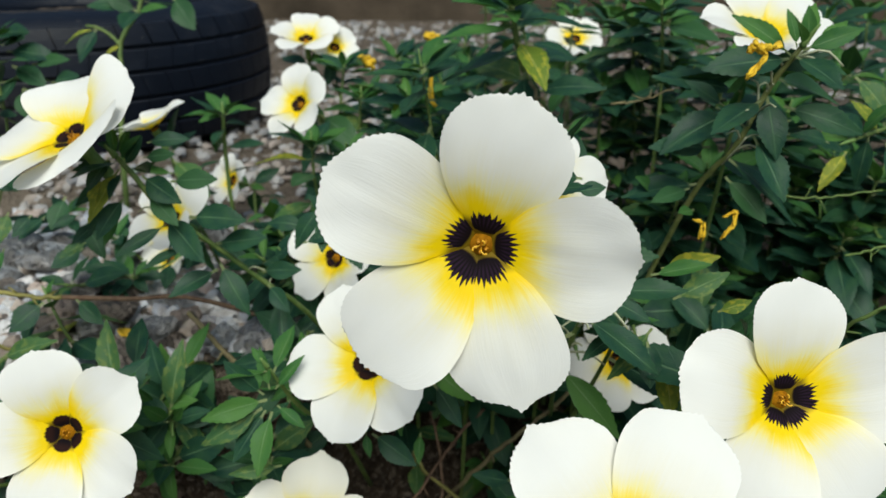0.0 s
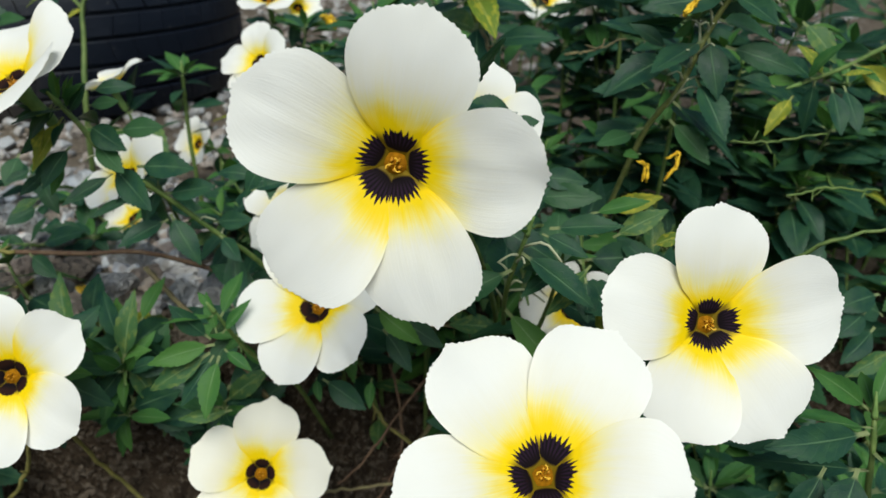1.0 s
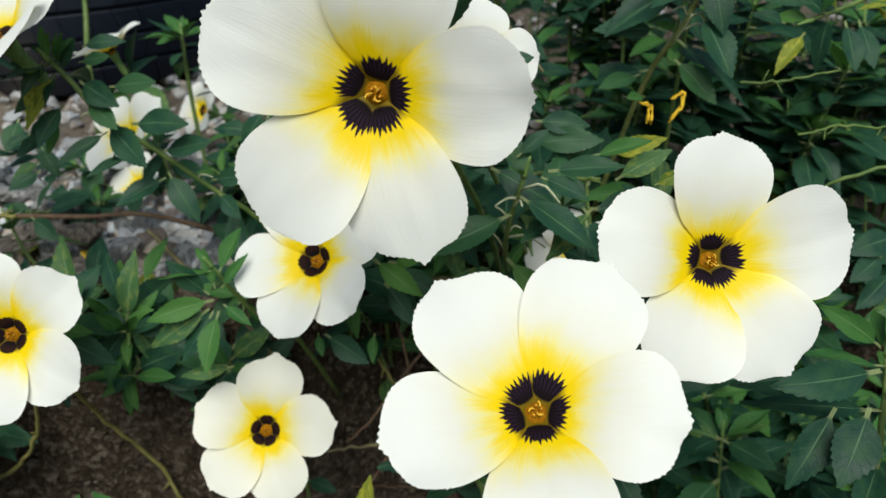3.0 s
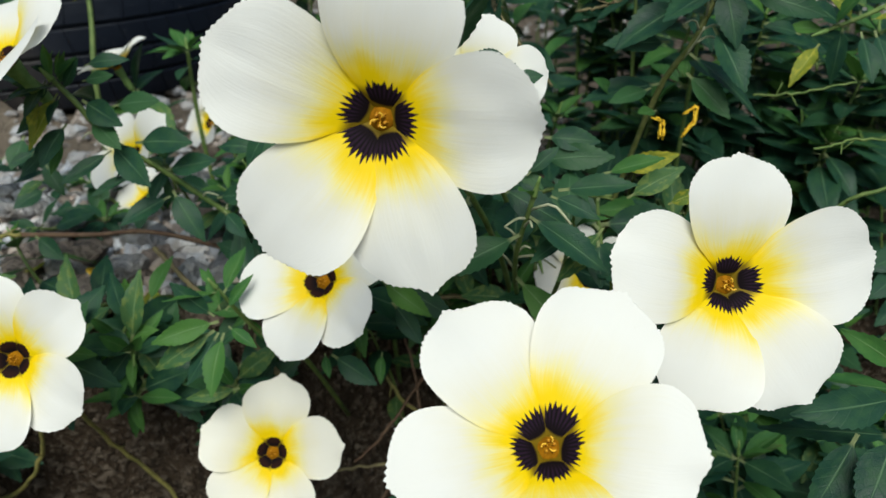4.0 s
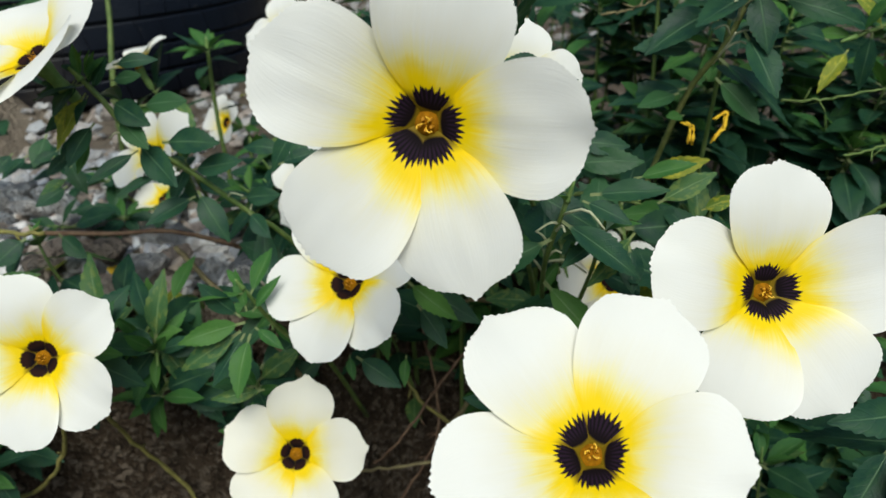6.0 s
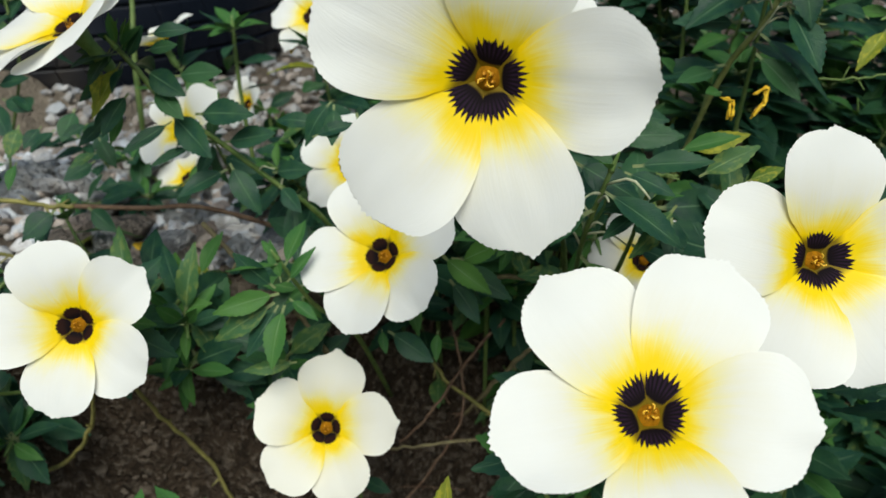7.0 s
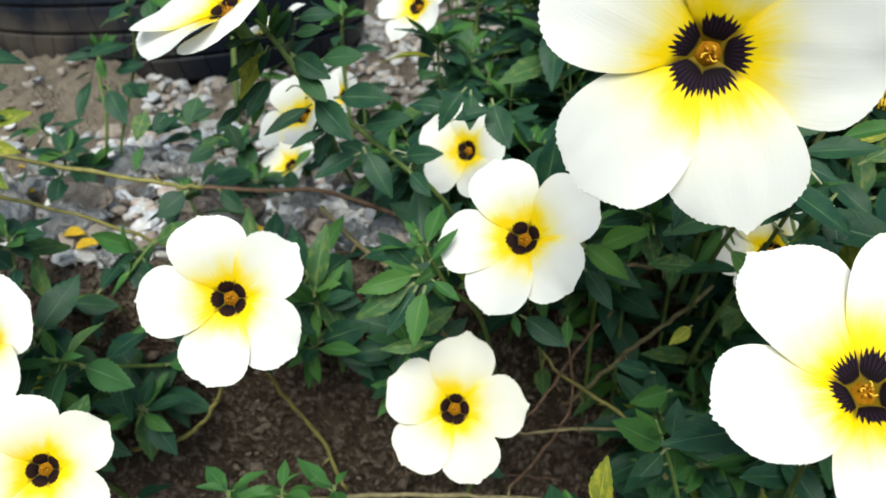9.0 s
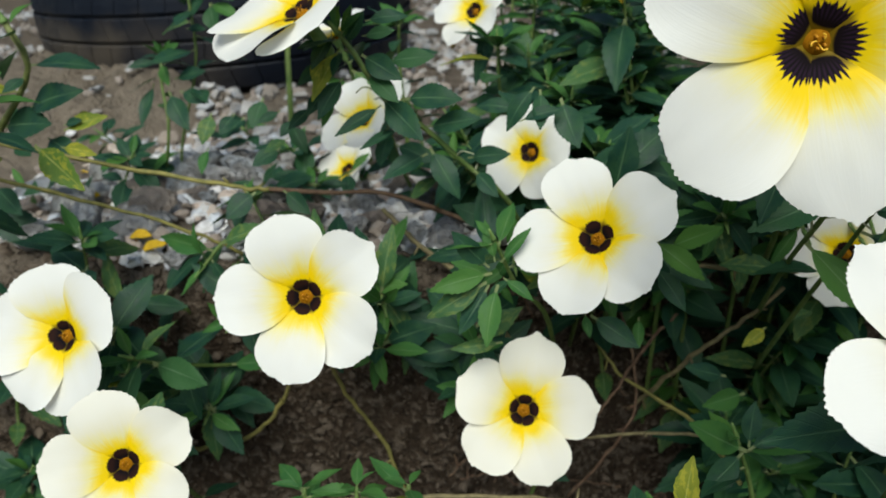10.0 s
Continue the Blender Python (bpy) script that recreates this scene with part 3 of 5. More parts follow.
fe = flower((-0.0258, 0.2261, 0.0452), -20, 37, 24, 0.0285, (1.01, 1.02, 1.02, 0.95, 1.01), 0.11, "white flower with dark eye beside a pale leaf rosette", 5, turns=(4, 8, -1, -6, -5), deep=0.36)
fk = flower((-0.0507, 0.2175, -0.0212), 4, 34, -11, 0.0275, (1.03, 0.97, 1.0, 1.0, 0.98), 0.14, "creamy white flower hanging low before the soil", 6, turns=(1, 5, 2, -5, -2), mat=M_CREAM, pointed=(0, 4), deep=0.3)
fm = flower((-0.1793, 0.1665, -0.0106), 14, 33, 13, 0.0256, (1, 1, 1, 1, 0.97), 0.12, "creamy white flower low in front of the bank", 7, mat=M_CREAM, deep=0.33)
fn = flower((-0.2134, 0.1996, 0.0173), -10, 31, 14, 0.0276, (0.95, 1.12, 0.98, 1.05, 0.94), 0.14, "white flower turned aside over the bank", 8, turns=(4, 10, -4, -10, 2), wide=0.52, deep=0.3)
ff = flower((-0.0494, 0.3127, 0.0496), -25, 25, -2, 0.0230, (0.95, 1.06, 1.04, 1.0, 0.9), 0.13, "small white flower half hidden by leaves", 9, deep=0.28)
fg = flower((0.0744, 0.2708, 0.0199), -18, 20, 24, 0.0225, (1.05, 1.0, 0.95, 0.95, 1.0), 0.16, "small white flower shaded by dark leaves", 10)
flower((-0.1296, 0.2530, 0.1197), -40, 57, 33, 0.0298, (0.96, 1.0, 1.10, 1.04, 0.95), 0.20, "white flower tilted to the sky on a tall shoot", 11, deep=0.25, wide=0.74)
fi = flower((-0.1285, 0.3306, 0.0605), -28, 32, 35, 0.0240, (0.95, 1.05, 0.62, 0.62, 1.08), 0.12, "small white flower behind drooping leaves", 12, turns=(8, 16, 10, 0, 0), deep=0.24)
fl2 = flower((-0.1585, 0.4000, 0.0125), -36, 46, 20, 0.0205, (1, 1, 1, 1, 1), 0.2, "small white flower low over the gravel", 13, deep=0.36)
fx = flower((-0.159, 0.401, 0.090), -80, 68, 10, 0.0215, (1, 1, 1, 1, 1), 0.2, "white flower seen edge-on before the tyre", 14, deep=0.36)
fj = flower((-0.090, 0.501, 0.126), 0, 64, 5, 0.0235, (1, 1, 1, 1, 1), 0.18, "white flower facing up beside the tyre", 15, deep=0.36)
fj2 = flower((-0.072, 0.505, 0.121), 20, 42, 20, 0.0170, (1, 1, 1, 1, 1), 0.2, "small white flower tucked against its neighbour", 16)
fj3 = flower((-0.0825, 0.4262, 0.0982), -34, 34, 22, 0.0245, (1, 1.05, 1, 0.95, 0.9), 0.16, "white flower turned sideways with a wilted one on it", 17, deep=0.28)
fl = flower((-0.1425, 0.4850, 0.0345), -40, 26, 20, 0.0185, (1, 1, 1, 1, 1), 0.40, "small half-closed white flower over the gravel", 18, deep=0.34)
fo = flower((0.1201, 0.2887, 0.1513), 0, 62, 14, 0.0245, (1, 1, 1, 1, 1), 0.16, "white flower behind a leafy shoot tip", 19, deep=0.36)
fp = flower((0.106, 0.612, 0.116), 0, 52, 14, 0.0240, (1, 1, 1, 1, 1), 0.16, "distant white flower among the leaves", 20)
fgb = flower((0.0285, 0.2120, 0.1130), 15, 30, -17, 0.0200, (1, 1, 1, 1, 1), 0.16, "white flower seen from the side behind a larger one", 21, deep=0.36)


def flowering_shoot(made, foot, bow, leaves, size, label, seed, **kw):
    """The leafy stem that carries a bloom; made is what flower() returned."""
    tip, n = made
    return shoot([foot, tuple((Vector(foot) + tip) / 2 + Vector(bow)), tuple(tip - n * 0.004), tuple(tip)], label, leaves, size, seed=seed, bud=False, **kw)


G = "green leafy shoot carrying a white flower"
flowering_shoot(fa, (0.048, 0.300, -0.02), (0.004, -0.01, 0.01), 13, 0.030, G, 1, start=0.35)
flowering_shoot(fb, (0.060, 0.215, -0.13), (0.0, 0.0, 0.0), 9, 0.030, G, 2, start=0.3)
flowering_shoot(fc, (0.105, 0.270, -0.01), (0.0, -0.01, 0.0), 12, 0.030, G, 3, start=0.35)
flowering_shoot(fd, (-0.150, 0.285, -0.03), (0.01, 0.0, 0.005), 12, 0.026, G, 4, start=0.3)
s_e = flowering_shoot(fe, (-0.030, 0.310, -0.05), (0.0, 0.0, 0.01), 12, 0.027, G, 5, start=0.3)
flowering_shoot(fk, (-0.060, 0.262, -0.13), (0.01, 0.0, 0.0), 6, 0.024, G, 6, start=0.4)
flowering_shoot(fm, (-0.185, 0.245, -0.12), (0.0, 0.0, 0.0), 8, 0.026, G, 7, start=0.35)
flowering_shoot(fn, (-0.230, 0.285, -0.04), (0.0, 0.0, 0.0), 11, 0.027, G, 8, start=0.3)
s_f = flowering_shoot(ff, (-0.055, 0.345, -0.005), (0.0, 0.0, 0.0), 12, 0.027, G, 9, start=0.3)
flowering_shoot(fg, (0.070, 0.300, -0.05), (0.0, 0.0, 0.0), 11, 0.028, G, 10, start=0.3)
flowering_shoot(fi, (-0.112, 0.372, 0.0), (0.0, 0.0, 0.0), 10, 0.024, G, 12, start=0.3)
flowering_shoot(fl2, (-0.155, 0.450, 0.0), (0.0, 0.0, 0.0), 6, 0.02, G, 13, start=0.3)
flowering_shoot(fx, (-0.150, 0.430, 0.0), (0.0, 0.0, 0.0), 10, 0.028, G, 14, start=0.3)
flowering_shoot(fj, (-0.080, 0.530, 0.0), (0.0, 0.0, 0.0), 12, 0.028, G, 15, start=0.3)
flowering_shoot(fj2, (-0.060, 0.540, 0.0), (0.0, 0.0, 0.0), 10, 0.028, G, 16, start=0.3)
flowering_shoot(fj3, (-0.060, 0.470, 0.0), (0.0, 0.0, 0.0), 12, 0.028, G, 17, start=0.3)
flowering_shoot(fl, (-0.120, 0.460, 0.0), (0.0, 0.0, 0.0), 8, 0.024, G, 18, start=0.3)
flowering_shoot(fo, (0.120, 0.330, 0.0), (0.0, 0.0, 0.0), 14, 0.032, G, 19, start=0.3)
flowering_shoot(fp, (0.110, 0.640, 0.0), (0.0, 0.0, 0.0), 14, 0.032, G, 20, start=0.3)
flowering_shoot(fgb, (0.060, 0.290, 0.0), (0.0, 0.0, 0.0), 10, 0.030, G, 21, start=0.35)

# ---- leafy shoots without bloom ----
D = "dark green leafy shoot with toothed leaves"
s_tall = shoot([(0.080, 0.310, 0.0), (0.0951, 0.274, 0.0898), (0.104, 0.259, 0.115), (0.1115, 0.256, 0.137), (0.1165, 0.248, 0.152)], "tall green shoot with long leaves and stout pale stem", 9, 0.034, 0.30, 41, (0.0012, 0.0009), slack=0.0, stem=M_OLIVE)
s_arch = shoot([(-0.046, 0.315, -0.005), (-0.059, 0.2815, 0.0387), (-0.0724, 0.276, 0.053), (-0.090, 0.2695, 0.0727), (-0.1052, 0.2628, 0.0881), (-0.1128, 0.2607, 0.1023), (-0.1185, 0.2595, 0.1109)], "arching green shoot with dark drooping leaves", 5, 0.022, 0.6, 42, (0.0011, 0.0010), droop=15, slack=0.0)
s_pale = shoot([(-0.035, 0.290, -0.06), (-0.042, 0.248, 0.001), (-0.053, 0.232, 0.023), (-0.061, 0.221, 0.047)], "pale green leaf rosette at a shoot tip", 8, 0.020, 0.75, 43, young=0.65)
shoot([(-0.124, 0.420, 0.0), (-0.126, 0.418, 0.048), (-0.127, 0.421, 0.074), (-0.126, 0.420, 0.094)], "slim upright green sprig", 9, 0.026, 0.45, 44, (0.0015, 0.0010), tuft=8, young=0.3)
shoot([(-0.058, 0.365, 0.0), (-0.061, 0.365, 0.040), (-0.066, 0.367, 0.067), (-0.067, 0.368, 0.089)], "upright green sprig with a bud", 14, 0.028, 0.3, 45, tuft=7)
shoot([(-0.072, 0.450, 0.0), (-0.070, 0.451, 0.045), (-0.064, 0.449, 0.082), (-0.061, 0.462, 0.114)], "tall green shoot crowded with leaves", 22, 0.028, 0.2, 46, tuft=8)
s_weed = shoot([(-0.226, 0.500, 0.0), (-0.2239, 0.5076, 0.0632), (-0.2239, 0.5216, 0.0967), (-0.2252, 0.5308, 0.1185), (-0.2208, 0.5353, 0.1294), (-0.2128, 0.5402, 0.141), (-0.2094, 0.5475, 0.1584)], "forked green weed before the tyre", 6, 0.034, 0.75, 47, (0.0021, 0.0013), tuft=5)
fork = [(-0.2250, 0.5308, 0.1185), (-0.2315, 0.5335, 0.1251), (-0.2413, 0.5357, 0.1303), (-0.2492, 0.5361, 0.1315)]
part("branch", tube_mesh("branch", curve_points([Vector(q) - s_weed.matrix_basis.translation for q in fork], 9), (0.0014, 0.0009), M_STEM), s_weed)
s_left = shoot([(-0.266, 0.400, 0.0), (-0.262, 0.405, 0.030), (-0.248, 0.413, 0.076), (-0.245, 0.411, 0.112), (-0.251, 0.420, 0.135)], D, 22, 0.028, 0.05, 48, (0.0009, 0.0007), tuft=7)
shoot([(0.060, 0.370, 0.0), (0.055, 0.352, 0.092), (0.036, 0.334, 0.130), (0.028, 0.328, 0.160)], "tall green shoot with hanging leaves", 18, 0.034, 0.3, 49, (0.0016, 0.0012), tuft=6)
shoot([(0.117, 0.400, 0.0), (0.117, 0.398, 0.080), (0.116, 0.398, 0.123), (0.111, 0.394, 0.155)], D, 16, 0.032, 0.3, 50, tuft=7)
shoot([(0.099, 0.462, 0.0), (0.099, 0.462, 0.071), (0.103, 0.477, 0.108), (0.107, 0.490, 0.142)], D, 16, 0.030, 0.3, 51, tuft=7)
s_broad = shoot([(0.050, 0.290, -0.02), (0.042, 0.240, 0.030), (0.039, 0.208, 0.061), (0.043, 0.196, 0.085)], "dark green shoot with broad shining leaves", 7, 0.030, 0.30, 52, young=0.1)
s_g = shoot([(0.050, 0.280, -0.04), (0.050, 0.249, 0.003), (0.056, 0.226, 0.045), (0.056, 0.208, 0.070)], D, 6, 0.026, 0.3, 53, young=0.1, slack=0.5)
s_fresh = shoot([(0.145, 0.200, -0.13), (0.139, 0.158, -0.005), (0.137, 0.156, 0.027), (0.136, 0.159, 0.045)], "fresh green shoot with long toothed leaves", 9, 0.030, 0.3, 54, young=0.45)
s_low = shoot([(0.040, 0.230, -0.15), (0.036, 0.209, -0.073), (0.030, 0.206, -0.042), (0.023, 0.206, -0.021)], "bright green low shoot before the bank", 7, 0.026, 0.3, 55, young=0.5)
shoot([(-0.121, 0.164, -0.165), (-0.121, 0.164, -0.049), (-0.121, 0.168, -0.028), (-0.121, 0.170, -0.020)], "fresh green sprig tip", 10, 0.018, 0.5, 56, young=0.7, bud=False)
shoot([(-0.104, 0.166, -0.165), (-0.104, 0.166, -0.049), (-0.104, 0.170, -0.028), (-0.104, 0.172, -0.020)], "fresh green sprig tip", 9, 0.016, 0.5, 57, young=0.7, bud=False)
shoot([(-0.090, 0.167, -0.165), (-0.090, 0.167, -0.050), (-0.088, 0.172, -0.029), (-0.087, 0.174, -0.020)], "small sprig with yellowing leaves", 8, 0.017, 0.5, 58, young=0.5, yellow=0.3, bud=False)
s_sprig = shoot([(-0.008, 0.172, -0.165), (-0.009, 0.170, -0.060), (-0.010, 0.166, -0.032), (-0.010, 0.160, -0.016)], "low sprig with one upright yellow leaf", 7, 0.018, 0.5, 59, young=0.3, yellow=0.2)
s_small = shoot([(-0.275, 0.395, 0.0), (-0.2621, 0.3920, 0.0422), (-0.2666, 0.4021, 0.0646), (-0.2675, 0.4098, 0.0812)], "small green sprig with drooping leaves on the gravel", 5, 0.018, 0.6, 60, (0.0010, 0.0008), tuft=4)
shoot([(-0.300, 0.260, -0.03), (-0.282, 0.229, 0.027), (-0.263, 0.231, 0.063), (-0.245, 0.232, 0.097)], "green shoot with some yellow leaves", 16, 0.026, 0.25, 61, yellow=0.2)
shoot([(-0.165, 0.280, -0.04), (-0.178, 0.252, -0.028), (-0.193, 0.224, -0.010), (-0.198, 0.211, 0.001)], "low dark shoot trailing over the bank", 13, 0.026, 0.25, 62)
s_mott = shoot([(-0.167, 0.310, -0.01), (-0.170, 0.303, 0.005), (-0.175, 0.302, 0.018), (-0.183, 0.309, 0.030)], "low shoot with mottled leaves over the gravel", 13, 0.027, 0.2, 63, mottled=0.5)

s_edge = shoot([(0.2249, 0.3184, 0.1280), (0.2015, 0.3049, 0.1222), (0.1800, 0.2916, 0.1169), (0.1607, 0.2842, 0.1124)], "leaning shoot with yellowing leaves", 7, 0.026, 0.1, 66, (0.0011, 0.0008), yellow=0.15)

shoot([(-0.048, 0.440, 0.0), (-0.050, 0.441, 0.040), (-0.051, 0.440, 0.070), (-0.049, 0.440, 0.100)], "leafy green shoot beside the small flowers", 24, 0.027, 0.2, 67, (0.0010, 0.0008), tuft=8)
shoot([(-0.020, 0.470, 0.0), (-0.022, 0.471, 0.040), (-0.020, 0.470, 0.075), (-0.018, 0.468, 0.112)], "leafy green shoot beside the small flowers", 20, 0.026, 0.25, 68, (0.0010, 0.0008), tuft=8)

# the thicket on the far side of the bed, and thinner growth over the gravel
fill = random.Random(77)


def thicket(count, xr, yr, tall, size, seed, leaves, lean=0.03, yellow=0.018):
    for i in range(count):
        x, y = fill.uniform(*xr), fill.uniform(*yr)
        h = fill.uniform(*tall)
        z = ground_z(x, y)
        a, b = fill.uniform(-lean, lean), fill.uniform(-lean, lean * 0.4)
        shoot([(x, y, z - 0.004), (x + a * 0.3, y + b * 0.3, z + h * 0.4), (x + a * 0.7, y + b * 0.7, z + h * 0.75), (x + a, y + b, z + h)], D, leaves + fill.randrange(-3, 4), size * fill.uniform(0.9, 1.15), 0.12, seed + i, yellow=yellow, young=fill.uniform(0.05, 0.25), tuft=fill.choice((0, 5, 7)), r=(0.0009, 0.0006))


thicket(54, (0.030, 0.27), (0.284, 0.37), (0.05, 0.125), 0.030, 200, 26)
thicket(44, (-0.01, 0.36), (0.36, 0.52), (0.07, 0.15), 0.030, 300, 22)
thicket(36, (0.00, 0.60), (0.52, 0.95), (0.09, 0.16), 0.034, 400, 16)
thicket(26, (-0.04, 0.03), (0.44, 0.75), (0.05, 0.105), 0.028, 470, 15)
thicket(30, (-0.06, 0.02), (0.31, 0.46), (0.03, 0.085), 0.028, 500, 16)
thicket(11, (-0.12, -0.02), (0.31, 0.38), (0.025, 0.06), 0.027, 540, 12)
thicket(9, (-0.33, -0.12), (0.33, 0.45), (0.012, 0.035), 0.025, 560, 9)
thicket(6, (0.075, 0.21), (0.225, 0.275), (0.07, 0.14), 0.028, 600, 16)
thicket(7, (-0.32, -0.215), (0.235, 0.28), (0.03, 0.065), 0.027, 640, 14)
for x, y, a, b, h in ((-0.165, 0.290, -0.02, -0.035, 0.030), (-0.150, 0.292, 0.01, -0.040, 0.022), (-0.135, 0.295, 0.0, -0.045, 0.014), (-0.118, 0.292, 0.02, -0.040, 0.020), (-0.105, 0.296, -0.01, -0.045, 0.012),
                      (-0.090, 0.300, 0.0, -0.050, 0.028), (-0.078, 0.300, 0.015, -0.045, 0.016), (-0.185, 0.290, -0.01, -0.040, 0.020), (-0.065, 0.310, 0.01, -0.055, 0.020),
                      (-0.200, 0.286, 0.01, -0.050, 0.026), (-0.212, 0.284, -0.02, -0.045, 0.014), (-0.240, 0.285, 0.01, -0.055, 0.018), (-0.158, 0.288, -0.01, -0.050, 0.010), (-0.272, 0.280, 0.0, -0.055, 0.020))[::2]:
    z = ground_z(x, y)
    shoot([(x, y, z - 0.004), (x + a * 0.3, y + b * 0.2, z + h * 0.7), (x + a * 0.7, y + b * 0.6, z + h), (x + a, y + b, z + h * 0.8)], "low dark shoot leaning out over the bank", 11, 0.026, 0.2, 700 + int(-x * 1000), mottled=0.12)

for k, (x, y, a, h) in enumerate(((-0.100, 0.282, -0.010, 0.018), (-0.235, 0.262, 0.0, 0.020), (-0.190, 0.274, 0.005, 0.015), (-0.068, 0.286, -0.006, 0.016), (-0.122, 0.284, 0.015, 0.022), (-0.080, 0.284, 0.010, 0.020), (-0.215, 0.268, -0.010, 0.018), (-0.255, 0.262, 0.01, 0.02))):
    z = ground_z(x, y)
    shoot([(x, y + 0.004, z - 0.003), (x + a * 0.3, y - 0.012, z + h * 0.6), (x + a * 0.7, y - 0.028, z + h), (x + a, y - 0.040, z + h * 0.9)], "low dark shoot leaning out over the bank", 14, 0.027, 0.2, 760 + k, mottled=0.10, tuft=5)

# dark shoots that reach out over the hollow below the plants
for k, (x, y, a, b, h) in enumerate(((-0.036, 0.312, 0.012, -0.060, 0.042), (-0.012, 0.318, -0.006, -0.066, 0.052), (0.010, 0.318, 0.010, -0.064, 0.046), (0.026, 0.322, -0.004, -0.072, 0.050),
                                     (0.046, 0.326, 0.006, -0.070, 0.042), (0.064, 0.326, 0.012, -0.062, 0.034), (0.084, 0.322, -0.008, -0.070, 0.040), (0.104, 0.322, 0.008, -0.066, 0.036), (0.122, 0.318, 0.0, -0.070, 0.030))):
    z = ground_z(x, y)
    shoot([(x, y + 0.004, z - 0.004), (x + a * 0.3, y + b * 0.25, h * 0.7), (x + a * 0.7, y + b * 0.65, h), (x + a, y + b, h * 0.85)], "dark leafy shoot reaching out over the hollow", 15, 0.028, 0.25, 800 + k, mottled=0.05, young=0.08, tuft=5)

# ---- bare stems ----
B = "bare brown stem crossing over the bank"
s_twig = bare_stem([(-0.319, 0.252, 0.088), (-0.249, 0.268, 0.064), (-0.183, 0.282, 0.045), (-0.165, 0.288, 0.041)], "long bare stem lying across above the gravel", (0.0009, 0.0011), M_GREENTWIG, 1, 4)
old = [(-0.166, 0.2877, 0.0412), (-0.140, 0.297, 0.036), (-0.112, 0.307, 0.031), (-0.06, 0.33, 0.0)]
part("old_stem", tube_mesh("old_stem", curve_points([Vector(q) - s_twig.matrix_basis.translation for q in old], 14), (0.0011, 0.0012), M_DEAD, 7, 0.12, random.Random(3)), s_twig, None, "dark brown older end")
bare_stem([(-0.300, 0.245, 0.070), (-0.263, 0.254, 0.057), (-0.213, 0.282, 0.027), (-0.181, 0.301, 0.000)], "thin yellowish stem over the gravel", (0.0008, 0.0010), M_GREENTWIG, 2, 2)
bare_stem([(-0.133, 0.221, 0.012), (-0.153, 0.239, -0.036), (-0.177, 0.248, -0.065), (-0.212, 0.262, -0.085)], "curved flower stem against the soil", (0.0008, 0.0011), M_GREENTWIG, 3, 3)
bare_stem([(-0.128, 0.221, 0.012), (-0.129, 0.244, -0.030), (-0.117, 0.260, -0.073), (-0.108, 0.262, -0.105)], "slender flower stem against the soil", (0.0008, 0.0010), M_GREENTWIG, 4, 3)
bare_stem([(-0.023, 0.300, -0.032), (-0.007, 0.284, -0.049), (0.021, 0.251, -0.051), (0.03, 0.215, -0.05)], B, (0.0008, 0.0009), M_GREENTWIG, 5)
bare_stem([(0.057, 0.279, 0.0), (0.036, 0.283, -0.025), (0.021, 0.289, -0.045), (0.0, 0.30, -0.08)], B, (0.0009, 0.0011), M_TWIG, 6)
bare_stem([(-0.050, 0.256, -0.066), (-0.031, 0.256, -0.064), (-0.001, 0.260, -0.063), (0.03, 0.27, -0.07)], B, (0.0007, 0.0008), M_TWIG, 7)
bare_stem([(-0.02, 0.250, 0.026), (0.028, 0.259, 0.019), (0.057, 0.269, 0.013), (0.09, 0.29, 0.0)], B, (0.0009, 0.0010), M_TWIG, 8)
bare_stem([(-0.118, 0.307, 0.024), (-0.101, 0.294, 0.013), (-0.072, 0.267, 0.004), (-0.05, 0.27, -0.04)], B, (0.0012, 0.0013), M_TWIG, 9)
bare_stem([(0.180, 0.21, 0.085), (0.146, 0.218, 0.072), (0.138, 0.228, 0.056), (0.133, 0.245, 0.035)], "thin green stem among dark leaves", (0.0006, 0.0008), M_STEM, 10)
bare_stem([(-0.142, 0.195, -0.052), (-0.077, 0.204, -0.052), (-0.034, 0.208, -0.055), (0.01, 0.22, -0.07)], B, (0.0009, 0.0010), M_TWIG, 11)
bare_stem([(-0.008, 0.310, -0.020), (0.0, 0.285, -0.053), (-0.006, 0.272, -0.072), (-0.03, 0.27, -0.11)], "dead reddish twig in the shade", (0.0006, 0.0008), M_DEAD, 12)
bare_stem([(-0.028, 0.257, -0.061), (-0.013, 0.271, -0.053), (0.0, 0.290, -0.044), (0.02, 0.31, -0.03)], "dead reddish twig in the shade", (0.0006, 0.0008), M_DEAD, 13)
bare_stem([(0.1349, 0.2796, 0.0900), (0.1504, 0.2749, 0.0919), (0.1685, 0.2711, 0.0960)], "thin pale twig among dark leaves", (0.0005, 0.0004), M_STEM, 60)
bare_stem([(0.0759, 0.3361, 0.1167), (0.0875, 0.3313, 0.1184), (0.1013, 0.3285, 0.1245)], "thin pale twig among dark leaves", (0.0006, 0.0004), M_TWIG, 61)
bare_stem([(0.0369, 0.3200, 0.1290), (0.0455, 0.3069, 0.1124), (0.0607, 0.2930, 0.0941)], "thin pale twig among dark leaves", (0.0008, 0.0007), M_TWIG, 62)
bare_stem([(0.0494, 0.2479, 0.0676), (0.0610, 0.2427, 0.0683), (0.0741, 0.2370, 0.0681)], "thin pale twig among dark leaves", (0.0009, 0.0006), M_STEM, 63)
bare_stem([(0.1819, 0.2521, 0.0786), (0.1610, 0.2480, 0.0814), (0.1423, 0.2423, 0.0806)], "thin pale twig among dark leaves", (0.0005, 0.0004), M_STEM, 64)
tw = random.Random(8)
